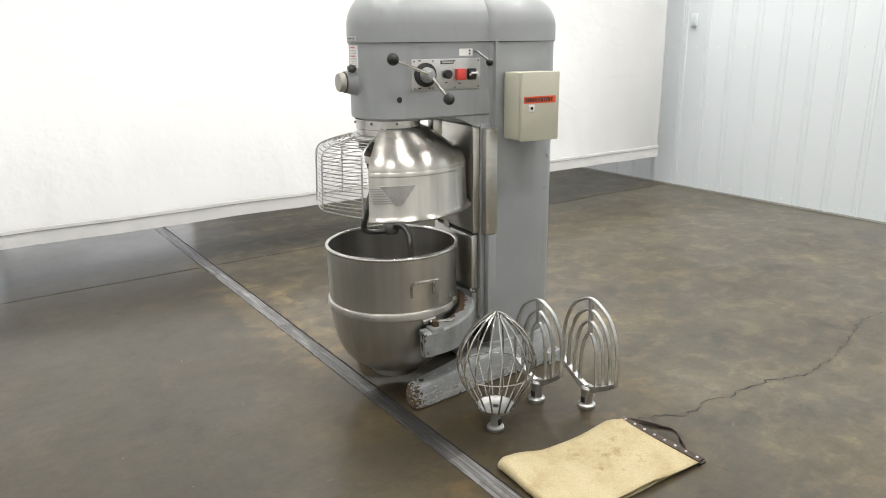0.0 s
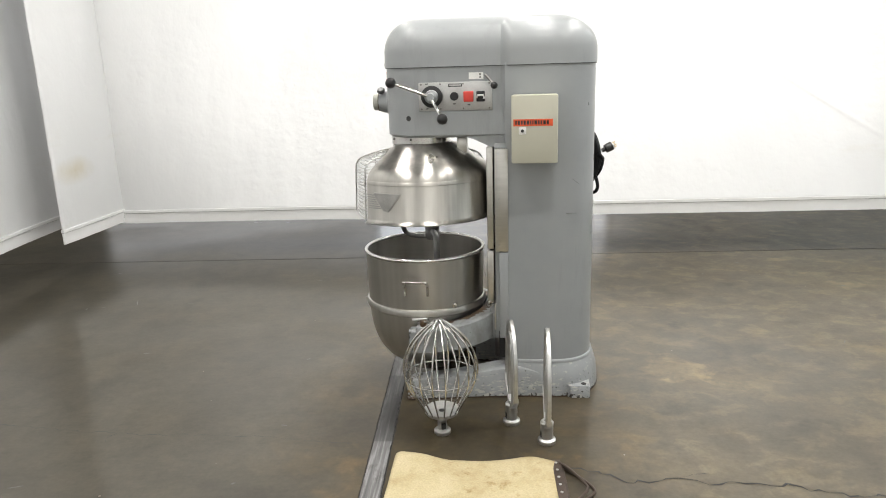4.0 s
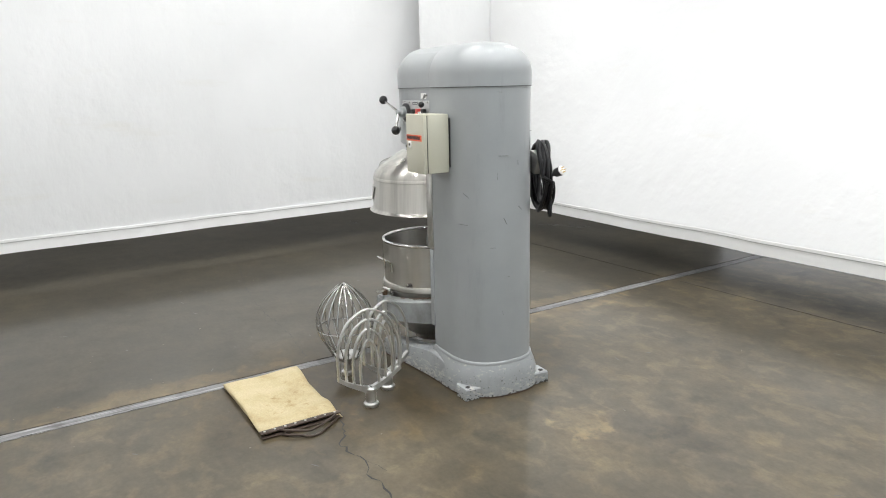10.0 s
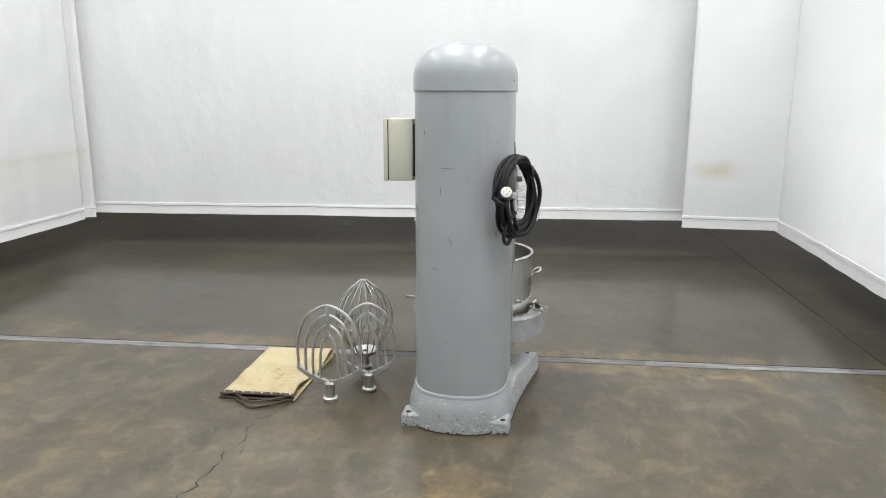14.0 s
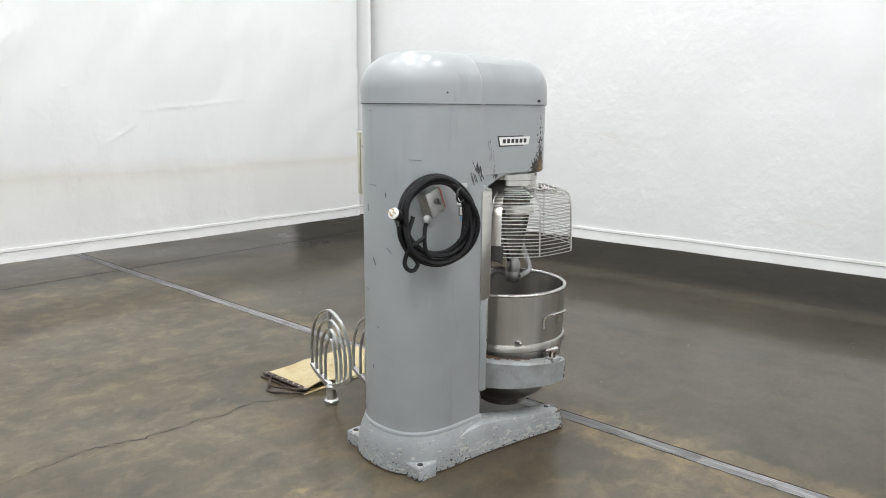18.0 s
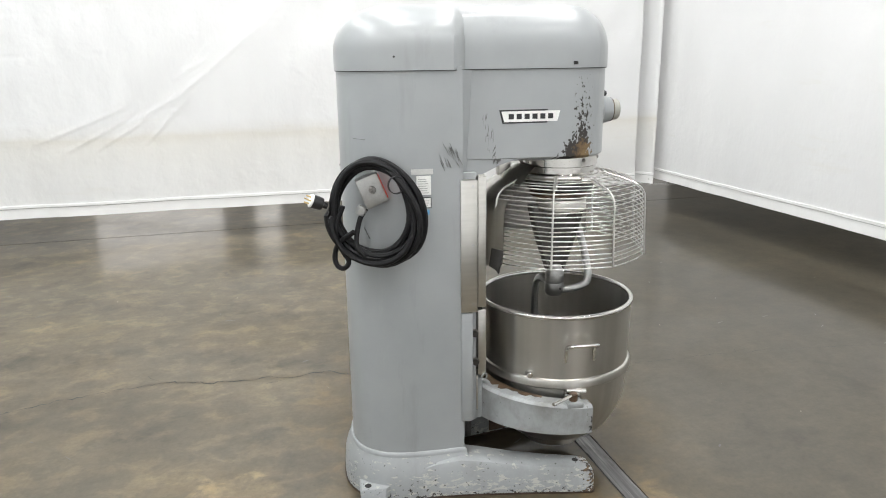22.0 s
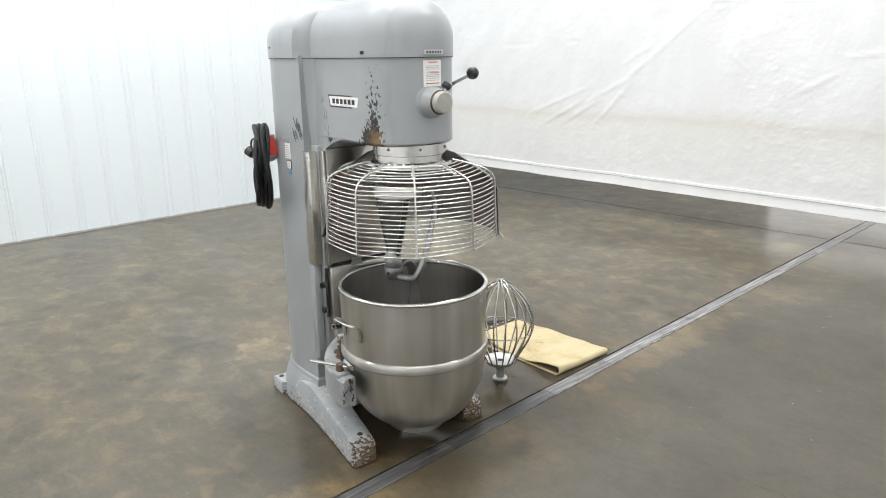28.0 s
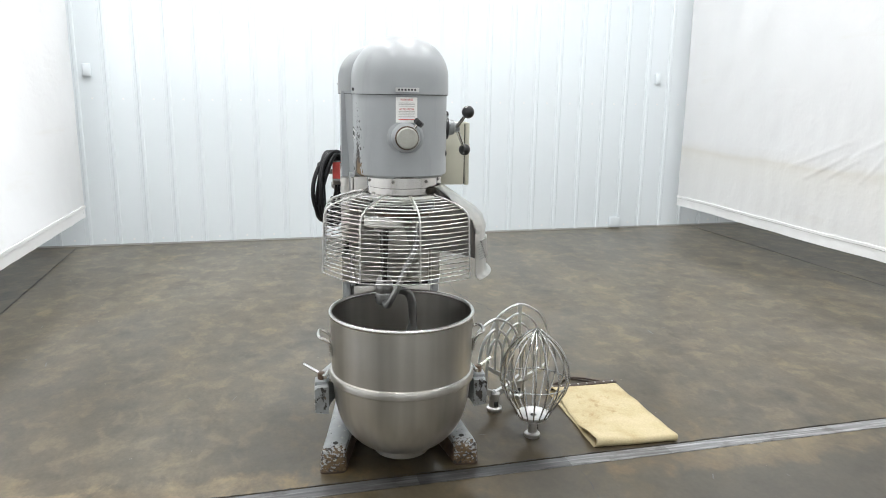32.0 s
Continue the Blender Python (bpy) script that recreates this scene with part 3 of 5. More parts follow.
# tone of each run puts the strip's bright or dark reflection into its colour
STRIP_RUNS = ((-14.0, -6.1, 1), (-6.1, -1.85, 2), (-1.85, -0.12, 2), (-0.12, 1.45, 2), (1.45, 1.92, 1), (1.92, 2.57, 0), (2.57, 3.55, 1), (3.55, 4.88, 2), (4.88, 9.0, 1), (9.0, 24.0, 1))
for y0, y1, pale in STRIP_RUNS:
    finish("joint_strip", box(STRIP_X - 0.039, STRIP_X + 0.036, y0 + 0.0004, y1 - 0.0004, -0.1, -0.0012 if pale else -0.002), (STRIP_DARK, STRIP, STRIP_SHEEN)[pale], floor, smooth=False)


def crack(points, width, jag=0.011, seed=5):
    """A jagged sunken crack, drawn as a thin dark ribbon."""
    rnd = random.Random(seed)
    pts = []
    for (ax, ay), (bx, by) in zip(points, points[1:]):
        n = max(2, int(math.hypot(bx - ax, by - ay) / 0.026))
        for i in range(n):
            t = i / n
            pts.append((ax + (bx - ax) * t + rnd.uniform(-jag, jag), ay + (by - ay) * t + rnd.uniform(-jag, jag)))
    bm = bmesh.new()
    prev = None
    for i, (px, py) in enumerate(pts):
        w = width * max(0.18, rnd.uniform(-0.1, 1.3))
        qx, qy = pts[min(i + 1, len(pts) - 1)]
        rx, ry = pts[max(i - 1, 0)]
        ln = math.hypot(qx - rx, qy - ry) or 1
        nx, ny = -(qy - ry) / ln * w, (qx - rx) / ln * w
        a, b = bm.verts.new((px - nx, py - ny, 0.0012)), bm.verts.new((px + nx, py + ny, 0.0012))
        if prev:
            bm.faces.new((prev[0], a, b, prev[1]))
        prev = (a, b)
    return bm


EAST_CRACK = [(2.05, 1.73), (2.11, 1.715), (2.26, 1.67), (2.32, 1.614), (2.445, 1.61), (2.52, 1.63), (2.61, 1.594), (2.70, 1.607), (2.92, 1.585), (3.03, 1.531), (3.14, 1.505), (3.31, 1.533), (3.52, 1.567), (3.65, 1.59), (3.84, 1.655), (4.0, 1.69), (4.2, 1.676), (4.41, 1.666), (4.75, 1.64), (5.08, 1.575), (5.7, 1.6), (6.3, 1.7)]
WEST_CRACK = [(1.33, 1.89), (1.17, 1.915), (0.96, 1.945), (0.77, 1.971), (0.54, 1.985), (0.33, 1.98), (0.215, 2.003), (0.04, 2.02), (-0.375, 2.085), (-0.9, 2.21), (-1.3, 2.3)]
finish("crack", crack(EAST_CRACK, 0.0046, 0.013), DARK, floor, "branching dark crack in concrete", False)
finish("crack", crack([(3.14, 1.505), (3.21, 1.44), (3.24, 1.37)], 0.0018, 0.006, 7), DARK, floor, "", False)
finish("crack", crack([(2.46, 1.615), (2.58, 1.66), (2.68, 1.665)], 0.0014, 0.006, 8), DARK, floor, "", False)
finish("crack", crack(WEST_CRACK, 0.0018, 0.008), DARK, floor, "hairline crack in concrete", False)
finish("crack", crack([(0.215, 2.0), (0.19, 1.95), (0.21, 1.90)], 0.0022, 0.006, 9), DARK, floor, "", False)

for i, (y0, y1) in enumerate(((-4.0, -1.7), (-1.7, 0.9), (0.9, 2.6), (2.6, 4.9), (4.9, 8.0))):
    finish("strip_crack", crack([(STRIP_X + 0.040, y0), (STRIP_X + 0.041, y1)], 0.0030, 0.005, 20 + i), DARK, floor, "ragged dark edge of the joint strip", False)
    finish("strip_crack", crack([(STRIP_X - 0.041, y0), (STRIP_X - 0.041, y1)], 0.0022, 0.003, 40 + i), DARK, floor, "", False)

for i, (x0, x1) in enumerate(((-6.0, STRIP_X - 0.05), (STRIP_X + 0.05, WALL_X))):
    for k, yj in enumerate((JOINT_Y, SOUTH_JOINT_Y)):
        finish("slab_joint", crack([(x0, yj), (x1, yj)], 0.0042, 0.0025, 60 + i + 5 * k), DARK, floor, "dark joint between two slabs", False)

# short gouges and dark knocks in the surface
rnd = random.Random(77)
bm = bmesh.new()
for k in range(90):
    cx, cy, a = rnd.uniform(-1.2, 6.1), rnd.uniform(-1.6, 4.8), rnd.gauss(0.5, 0.7)
    ln, w = rnd.uniform(0.008, 0.035) * (1 + (rnd.random() > 0.9)), rnd.uniform(0.002, 0.006)
    ring = []
    for q in range(9):
        t = 6.28318 * q / 9
        u, v = math.cos(t) * ln * rnd.uniform(0.6, 1.1), math.sin(t) * w * rnd.uniform(0.4, 1.3)
        ring.append(bm.verts.new((cx + u * math.cos(a) - v * math.sin(a), cy + u * math.sin(a) + v * math.cos(a), 0.0008)))
    bm.faces.new(ring)
tagged(finish("floor_gouge", bm, plain("gouge", (0.055, 0.050, 0.042), 0.6, 0, 0.5, 30, 0), floor, "small dark gouges", False), kind="stuff")

# ribbed white metal wall
bm = bmesh.new()
prof = []
y = -6.0
while y < 10.5:
    prof += [(y, 0.0), (y + 0.205, 0.0), (y + 0.213, -0.007), (y + 0.236, -0.007), (y + 0.244, 0.0), (y + 0.262, 0.0), (y + 0.2645, 0.005), (y + 0.2675, 0.005)]
    y += 0.27
lo = [bm.verts.new((WALL_X + d, yy, 0.012)) for yy, d in prof]
hi = [bm.verts.new((WALL_X + d, yy, 6.5)) for yy, d in prof]
for i in range(len(prof) - 1):
    bm.faces.new((lo[i], lo[i + 1], hi[i + 1], hi[i]))
wall_east = finish("wall_east", bm, WALL_METAL, None, smooth=False)
tagged(wall_east, "white ribbed metal panel wall", "wall", kind="structure")
sol = wall_east.modifiers.new("thick", "SOLIDIFY")
sol.thickness, sol.offset = 0.05, 1
finish("base_trim", box(WALL_X - 0.006, WALL_X + 0.03, -6, 10.5, 0.0, 0.016), SEAM_TAPE, wall_east, smooth=False)
for yy, zz, w, h in ((4.656, 1.68, 0.035, 0.058), (-1.29, 1.705, 0.035, 0.058), (-0.857, 0.075, 0.065, 0.06)):
    sb = tagged(finish("outlet_box", box(WALL_X - 0.032, WALL_X - 0.008, yy - w, yy + w, zz - h, zz + h, 0.006), WALL_METAL), "white painted electrical outlet box on ribbed wall", "outlet box", "wall outlets")
    finish("cover", box(WALL_X - 0.036, WALL_X - 0.0315, yy - w * 0.8, yy + w * 0.8, zz - h * 0.8, zz + h * 0.8, 0.002), WALL_METAL, sb)


screws = bmesh.new()
for zz in (0.06, 1.42, 2.6):
    yy = -5.9
    while yy < 10.4:
        bmesh.ops.create_cube(screws, size=1, matrix=Matrix.Translation((WALL_X - 0.003, yy, zz)) @ Matrix.Diagonal((0.006, 0.016, 0.016, 1)))
        yy += 0.27
tagged(finish('wall_screw', screws, HEM, wall_east, smooth=False), kind='stuff')


def curtain(name, p0, p1, hem_z, label, bulge=None, seed=0, top=4.4, wave=0.010, creases=(), material=None, dense=False, rise=0.0):
    """A hanging vinyl sheet between two plan points; bulge(u, z) pushes it outward (to the left of p0 to p1)."""
    a, b = Vector((*p0, 0)), Vector((*p1, 0))
    d = b - a
    length = d.length
    d.normalize()
    nrm = Vector((-d.y, d.x, 0))
    nu, nz = (int(length / 0.018), 230) if dense else (max(8, int(length / 0.045)), 84)
    sharp = 0.011 if dense else 0.03

    def off(u, z):
        w = wave * noise.noise(Vector((u * 2.2, z * 0.5, seed))) + wave * 0.5 * noise.noise(Vector((u * 6, z * 1.6, seed + 7)))
        w += 0.6 * wave * noise.noise(Vector(((u + z) * 3.1, (u - z) * 0.7, seed + 3))) * min(1, max(0, (z - 0.6)))
        for cu, cz, ang, ln, amp in creases:
            # a pressed crease: a sharp ridge along a slanting line
            du, dz = u - cu, z - cz
            along, across = du * math.cos(ang) + dz * math.sin(ang), -du * math.sin(ang) + dz * math.cos(ang)
            if abs(along) < ln:
                w += amp * math.exp(-(across / sharp) ** 2) * (1 - (along / ln) ** 2)
        return w + (bulge(u, z) if bulge else 0)

    def sag(u):
        return 0.006 * noise.noise(Vector((u * 1.3, 0, seed))) + rise * u / length

    bm = bmesh.new()
    grid = []
    for j in range(nz + 1):
        z = hem_z + (top - hem_z) * (j / nz) ** 1.25
        grid.append([bm.verts.new(a + d * (length * i / nu) + nrm * off(length * i / nu, z) + Vector((0, 0, z + sag(length * i / nu)))) for i in range(nu + 1)])
    for j in range(nz):
        for i in range(nu):
            bm.faces.new((grid[j][i], grid[j][i + 1], grid[j + 1][i + 1], grid[j + 1][i]))
    c = finish(name, bm, material or VINYL)
    s = c.modifiers.new("thick", "SOLIDIFY")
    s.thickness, s.offset = 0.003, 0
    tagged(c, label, "curtain", "booth curtains")
    # welded hem: a flat band with a rope sewn along its top and bottom; the grey strip paints the rope's shadow
    for nm, h0, h1, r, mt in (("hem", 0.0, 0.078, 0.0060, HEM), ("hem_shadow", 0.079, 0.086, 0.0035, HEM_SHADE), ("hem_rope", 0.087, 0.106, 0.0125, HEM)):
        bmh = bmesh.new()
        rows = []
        for i in range(nu + 1):
            u = length * i / nu
            w = off(u, hem_z + 0.045)
            q = a + d * u + nrm * w + Vector((0, 0, hem_z + sag(u)))
            rows.append([bmh.verts.new(q + nrm * s1 + Vector((0, 0, zz))) for s1, zz in ((-r, h0 - 0.004), (-r, h1), (r, h1), (r, h0 - 0.004))])
        for r0, r1 in zip(rows, rows[1:]):
            for k2 in range(4):
                bmh.faces.new((r0[k2], r0[(k2 + 1) % 4], r1[(k2 + 1) % 4], r1[k2]))
        bmh.faces.new(rows[0])
        bmh.faces.new(rows[-1])
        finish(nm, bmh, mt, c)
    # overlapped weld between two widths of sheeting
    bmh = bmesh.new()
    rows = []
    for i in range(nu + 1):
        u = length * i / nu
        rows.append([bmh.verts.new(a + d * u + nrm * (off(u, zz) + s1) + Vector((0, 0, zz + sag(u)))) for s1, zz in ((-0.0021, 1.452), (-0.0019, 1.478), (0.0019, 1.478), (0.0021, 1.452))])
    for r0, r1 in zip(rows, rows[1:]):
        for k2 in range(4):
            bmh.faces.new((r0[k2], r0[(k2 + 1) % 4], r1[(k2 + 1) % 4], r1[k2]))
    bmh.faces.new(rows[0])
    bmh.faces.new(rows[-1])
    finish("weld_seam", bmh, material or VINYL, c)
    # eyelets at both ends of the hem
    for u in (0.035, length - 0.035):
        q = a + d * u + nrm * off(u, hem_z + 0.04) + Vector((0, 0, hem_z + 0.042 + sag(u)))
        eye = lathe([(0.007, -0.006), (0.013, -0.006), (0.013, 0.006), (0.007, 0.006), (0.007, -0.006)], 14)
        eye.transform(Matrix.Translation(q) @ nrm.to_track_quat("Z", "Y").to_matrix().to_4x4())
        finish("eyelet", eye, SILVER, c)
    return c


def smoothstep(a, b, v):
    t = min(1, max(0, (v - a) / (b - a)))
    return t * t * (3 - 2 * t)


def north_bulge(u, z):
    """The sheet blows outward above its hem between the rails."""
    x = 5.95 - u
    return -0.47 * min(max(0.0, z - 0.47), 1.9) * smoothstep(-1.30, 0.3, x) * smoothstep(5.85, 4.4, x)


NORTH_CREASES = [(1.75, 1.40, 0.61, 1.05, 0.010), (2.05, 1.83, 0.63, 0.28, 0.005), (1.85, 1.76, 0.66, 0.20, 0.004), (2.15, 1.98, 0.60, 0.24, 0.005), (2.35, 1.32, 0.55, 0.30, 0.004), (2.2, 1.15, 0.52, 0.22, 0.004), (2.9, 1.45, 0.1, 0.3, 0.005), (3.3, 1.7, 0.05, 0.9, 0.006), (4.4, 1.85, 0.04, 0.7, 0.005)]
curtain("curtain", (5.95, 4.705), (-1.25, 5.103), 0.357, "white vinyl curtain hanging above the floor, blown outward", north_bulge, 1, wave=0.013, creases=NORTH_CREASES, dense=True, rise=-0.066)
curtain("curtain", (-1.07, -1.336), (6.05, -1.50), 0.302, "white creased vinyl curtain hanging above the floor", None, 2, wave=0.014, creases=[(4.92, 0.95, -0.47, 0.31, 0.008), (4.70, 0.97, -0.52, 0.25, 0.008), (4.36, 1.05, -0.81, 0.34, 0.007), (4.37, 1.19, -0.51, 0.17, 0.008), (4.17, 1.46, -0.61, 0.14, 0.006), (4.62, 1.06, -0.55, 0.22, 0.005), (4.20, 1.28, -0.75, 0.2, 0.005), (3.80, 1.61, -0.70, 0.46, 0.007), (3.41, 1.95, -0.82, 0.13, 0.008), (5.02, 1.04, -0.37, 0.45, 0.007), (5.51, 1.59, -0.03, 0.27, -0.004), (4.86, 1.61, 0.07, 0.13, -0.003), (4.12, 1.36, -0.66, 0.12, 0.005), (4.05, 1.52, -0.5, 0.10, 0.005), (4.28, 1.13, 0.25, 0.07, 0.004), (3.2, 1.42, 0.7, 0.12, 0.004), (1.9, 1.5, -0.1, 0.6, 0.006), (2.6, 1.25, -0.5, 0.25, 0.006)], material=VINYL_SOUTH, dense=True)
curtain("curtain", (-1.605, 4.95), (-1.40, -1.62), 0.312, "white vinyl curtain with yellowed stains, hanging above the floor", None, 3)
curtain("curtain", (-1.29, -1.355), (-1.11, -1.63), 0.287, "narrow white vinyl curtain end folded round the corner", None, 5, material=VINYL_SOUTH)
curtain("curtain", (-1.200, 5.13), (-1.27, 4.285), 0.305, "narrow white vinyl curtain overlapping the corner, with a yellow-brown stain", None, 4, material=VINYL_STAINED)

# pipe rails on hangers carry the curtains
for nm, a, b in (("curtain_rail", (6.05, 4.70), (-1.8, 5.133)), ("curtain_rail", (-1.5, -1.325), (6.2, -1.505)), ("curtain_rail", (-1.61, 5.4), (-1.29, -1.9))):
    rail = tagged(finish(nm, tube([(*a, 4.415), (*b, 4.415)], 0.021, 10), DULL_STEEL), "galvanised pipe rail hung from the ceiling", "curtain rail", "curtain rails")
    for t in (0.03, 0.35, 0.67, 0.97):
        finish("hanger", tube([(a[0] + (b[0] - a[0]) * t, a[1] + (b[1] - a[1]) * t, 4.43), (a[0] + (b[0] - a[0]) * t, a[1] + (b[1] - a[1]) * t, 6.5)], 0.006, 6), DULL_STEEL, rail)

# the warehouse round the booth
tagged(finish("wall_west", box(-14.3, -14, -13, 23, 0, 6.5), OUTER, smooth=False), "plain grey warehouse wall", "wall", kind="structure")
tagged(finish("wall_outer_east", join_bm(box(6.4, 6.6, 10.5, 23, 0, 6.5), box(6.4, 6.6, -13, -6, 0, 6.5)), OUTER_WHITE, smooth=False), "plain white warehouse wall", "wall", kind="structure")


def wall_with_glow(name, y0, y1, doors, door_y):
    """A far warehouse wall with bays; an added, unseen panel glows in each to give the floor its sheen."""
    edges = [-14.0] + [e for d in doors for e in d[:2]] + [6.6]
    pieces = [box(a, b, y0, y1, 0, 6.5) for a, b in zip(edges[::2], edges[1::2])] + [box(d[0], d[1], y0, y1, d[2], 6.5) for d in doors]
    w = tagged(finish(name, join_bm(*pieces), OUTER_WHITE, smooth=False), "white warehouse wall with added glowing panels", "wall", kind="structure")
    for x0, x1, top, mt in doors:
        finish("glow_panel", box(x0, x1, door_y - 0.02, door_y + 0.02, 0.0, top), mt, w, "unseen glowing panel added for the floor's sheen", False)


wall_with_glow("wall_north", 23, 23.3, ((-11.0, -1.7, 5.0, DIM_GLOW), (-1.5, 0.7, 5.3, DAY_GLOW), (0.9, 6.2, 5.0, SOFT_GLOW)), 23.2)
wall_with_glow("wall_south", -13.3, -13, ((-9.0, 0.4, 3.2, FAINT_GLOW), (2.0, 2.6, 3.3, WARM_GLOW), (3.4, 6.3, 3.4, WARM_GLOW)), -13.2)
tagged(finish("ceiling", box(-14.3, 6.7, -13.4, 23.4, 6.5, 6.7), CEILING, smooth=False), "dark metal deck ceiling", "ceiling", kind="structure")


def high_bay():
    """A round high-bay lamp with a ribbed housing, a reflector and a glowing lens."""
    t = thing("high_bay_lamp", pose(0, 0, LAMP_Z), "round high-bay lamp hanging from the ceiling, some added as fill", "ceiling lamp", "high-bay lamps")
    part("housing", lathe([(0.001, 0.30), (0.09, 0.30), (0.11, 0.12), (0.16, 0.10), (0.001, 0.10)], 24), SILVER, t)
    part("reflector", lathe([(0.10, 0.10), (0.15, 0.0), (0.155, 0.0), (0.11, 0.105)], 32), SILVER, t)
    part("lens", lathe([(0.001, 0.028), (0.12, 0.03), (0.12, 0.025), (0.001, 0.023)], 32), LAMP_GLOW, t)
    part("rod", tube([(0, 0, 0.30), (0, 0, 6.5 - LAMP_Z)], 0.008), DULL_STEEL, t)
    return t


first = None
# lamps past the three-by-three grid are added fill for outer floor and walls
LAMP_AND_FILL_SPOTS = [(x, y) for x in LAMP_XS for y in LAMP_YS] + [(x, y) for x in LAMP_XS for y in (-3.6, 6.3)] + [(-4.6, y) for y in LAMP_YS + (6.3,)] + [(4.6, 10.2), (1.2, 10.2), (5.5, 4.25), (4.6, -7.5), (1.2, -7.5)]
for x, y in LAMP_AND_FILL_SPOTS:
    if first is None:
        first = high_bay()
        first.matrix_basis = pose(x, y, LAMP_Z)
    else:
        copy_thing(first, pose(x, y, LAMP_Z))
    li = bpy.data.lights.new("lamp_light", "AREA")
    li.shape, li.size, li.energy, li.color = "DISK", 0.24, LAMP_WATTS, (1.0, 0.985, 0.955)
    new("lamp_light", li).matrix_basis = pose(x, y, LAMP_Z + 0.012)


# crumbs of dirt scattered on the floor
rnd = random.Random(31)
bits = bmesh.new()
for k in range(70):
    r = rnd.uniform(0.0015, 0.0045)
    bmesh.ops.create_icosphere(bits, subdivisions=1, radius=r, matrix=Matrix.Translation((rnd.uniform(-1.0, 6.0), rnd.uniform(-1.2, 4.8), r * 0.5)) @ Matrix.Diagonal((1.0, rnd.uniform(0.6, 1.5), 0.6, 1)))
tagged(finish("floor_crumb", bits, plain("crumb", (0.16, 0.14, 0.11), 0.8, 0, 0.4, 40, 0), floor, "tiny crumbs of dirt"), kind="stuff")


# ---- the planetary mixer ----
MIXER = pose(2.061, 2.567, 0, 0, 0, 174.7)
AX, AY = 0.522, 0.010          # axis of bowl and beater
SEAM, TOP, HEAD_LOW = 1.513, 1.711, 1.197
mixer = thing("planetary_mixer", MIXER, "large grey enamelled planetary floor mixer with chipped paint", "mixer")


def column_ring(z, grow=0.0, n=28):
    """Plan of the column: flat front, straight flanks, full round back."""
    pts = []
    hw, xf = 0.2135 + grow, 0.118 + grow
    for i in range(n + 1):
        a = -math.pi / 2 + math.pi * i / n
        ca, sa = math.cos(a), math.sin(a)
        pts.append((-0.03 - (0.243 + grow) * abs(ca) ** 0.80, hw * math.copysign(abs(sa) ** 0.80, sa), z))
    return [(xf, -hw * 0.985, z), (0.04, -hw, z)] + pts + [(0.04, hw, z), (xf, hw * 0.985, z)]


def head_ring(z, grow=0.0, n=30, back=0.10):
    """Plan of the head: straight flanks and a broad round nose."""
    pts = []
    hw = 0.170 + grow
    for i in range(n + 1):
        a = -math.pi / 2 + math.pi * i / n
        ca, sa = math.cos(a), math.sin(a)
        pts.append((0.48 + (0.185 + grow) * abs(ca) ** 0.86, 0.008 + (hw + 0.003) * math.copysign(abs(sa) ** 0.86, sa), z))
    return [(back, 0.008 - hw, z)] + pts + [(back, 0.008 + hw, z)]


def cover_ring(s, z, g=0.006):
    """Plan of the cover: column and head in one, with a crease where they meet; s draws it in toward its ridge."""
    col = column_ring(z, g)
    head = head_ring(z, g, back=0.135)
    outline = [(0.090, 0.220, z), (0.124, 0.203, z)] + list(reversed(head)) + [(0.124, -0.190, z), (0.090, -0.220, z)] + col[2:-2]
    out = []
    for x, y, zz in outline:
        rx = min(0.50, max(-0.05, x))
        out.append((rx + (x - rx) * s, y * s, z))
    return out


part("column", loft([column_ring(z) for z in (0.12, 0.4, 0.8, 1.2, SEAM)]), PAINT, mixer)
head = part("head", loft([head_ring(HEAD_LOW, -0.030), head_ring(HEAD_LOW + 0.004, -0.012), head_ring(HEAD_LOW + 0.014, 0.0)] + [head_ring(z) for z in (1.30, 1.40, SEAM)]), PAINT_HEAD, mixer, "grey enamelled gear head with chipped and rusted paint")
rings = [cover_ring(1.0, SEAM - 0.010), cover_ring(1.0, SEAM + 0.02)]
for i in range(1, 17):
    a = i / 16 * math.pi / 2
    rings.append(cover_ring(max(0.004, math.cos(a) ** 0.78), SEAM + 0.045 + (TOP - SEAM - 0.045) * math.sin(a) ** 0.98))
rings.insert(2, cover_ring(0.998, SEAM + 0.045))
cover = part("top_cover", loft(rings), PAINT, mixer, "rounded grey enamelled top cover")
part("seam_gap", loft([cover_ring(1.0, SEAM - 0.0122, 0.0042), cover_ring(1.0, SEAM - 0.0095, 0.0042)]), DARK, cover, "dark gap under the cover's lip")
part("cover_notch", box(0.500, 0.514, -0.1755, -0.166, SEAM + 0.001, SEAM + 0.012), DARK, cover, "black notch in the cover's lip")
part("cover_screw", cyl(0.0035, 0.003, pose(-0.10, -0.2195, 1.545, 90), 8), DARK, cover)
# wedge-shaped webs where the head springs from the column
for s in (-1, 1):
    part("head_web", loft([[(0.10, s * 0.150, z), (0.10, s * (0.204 - 0.012 * k), z), (0.128, s * (0.188 - 0.016 * k), z), (0.165 - 0.02 * k, s * 0.157, z)] for k, z in ((0, SEAM - 0.012), (0.4, 1.34), (1.2, 1.16))]), PAINT, mixer)
# underside bracket that slopes from head to column
part("head_bracket", loft([[(x, -0.160, zl), (x, 0.172, zl), (x, 0.172, 1.215), (x, -0.160, 1.215)] for x, zl in ((0.10, 1.150), (0.165, 1.152), (0.195, 1.160), (0.225, 1.174), (0.26, 1.190), (0.30, 1.202), (0.33, 1.207))]), PAINT, mixer, "curved bracket under the head")

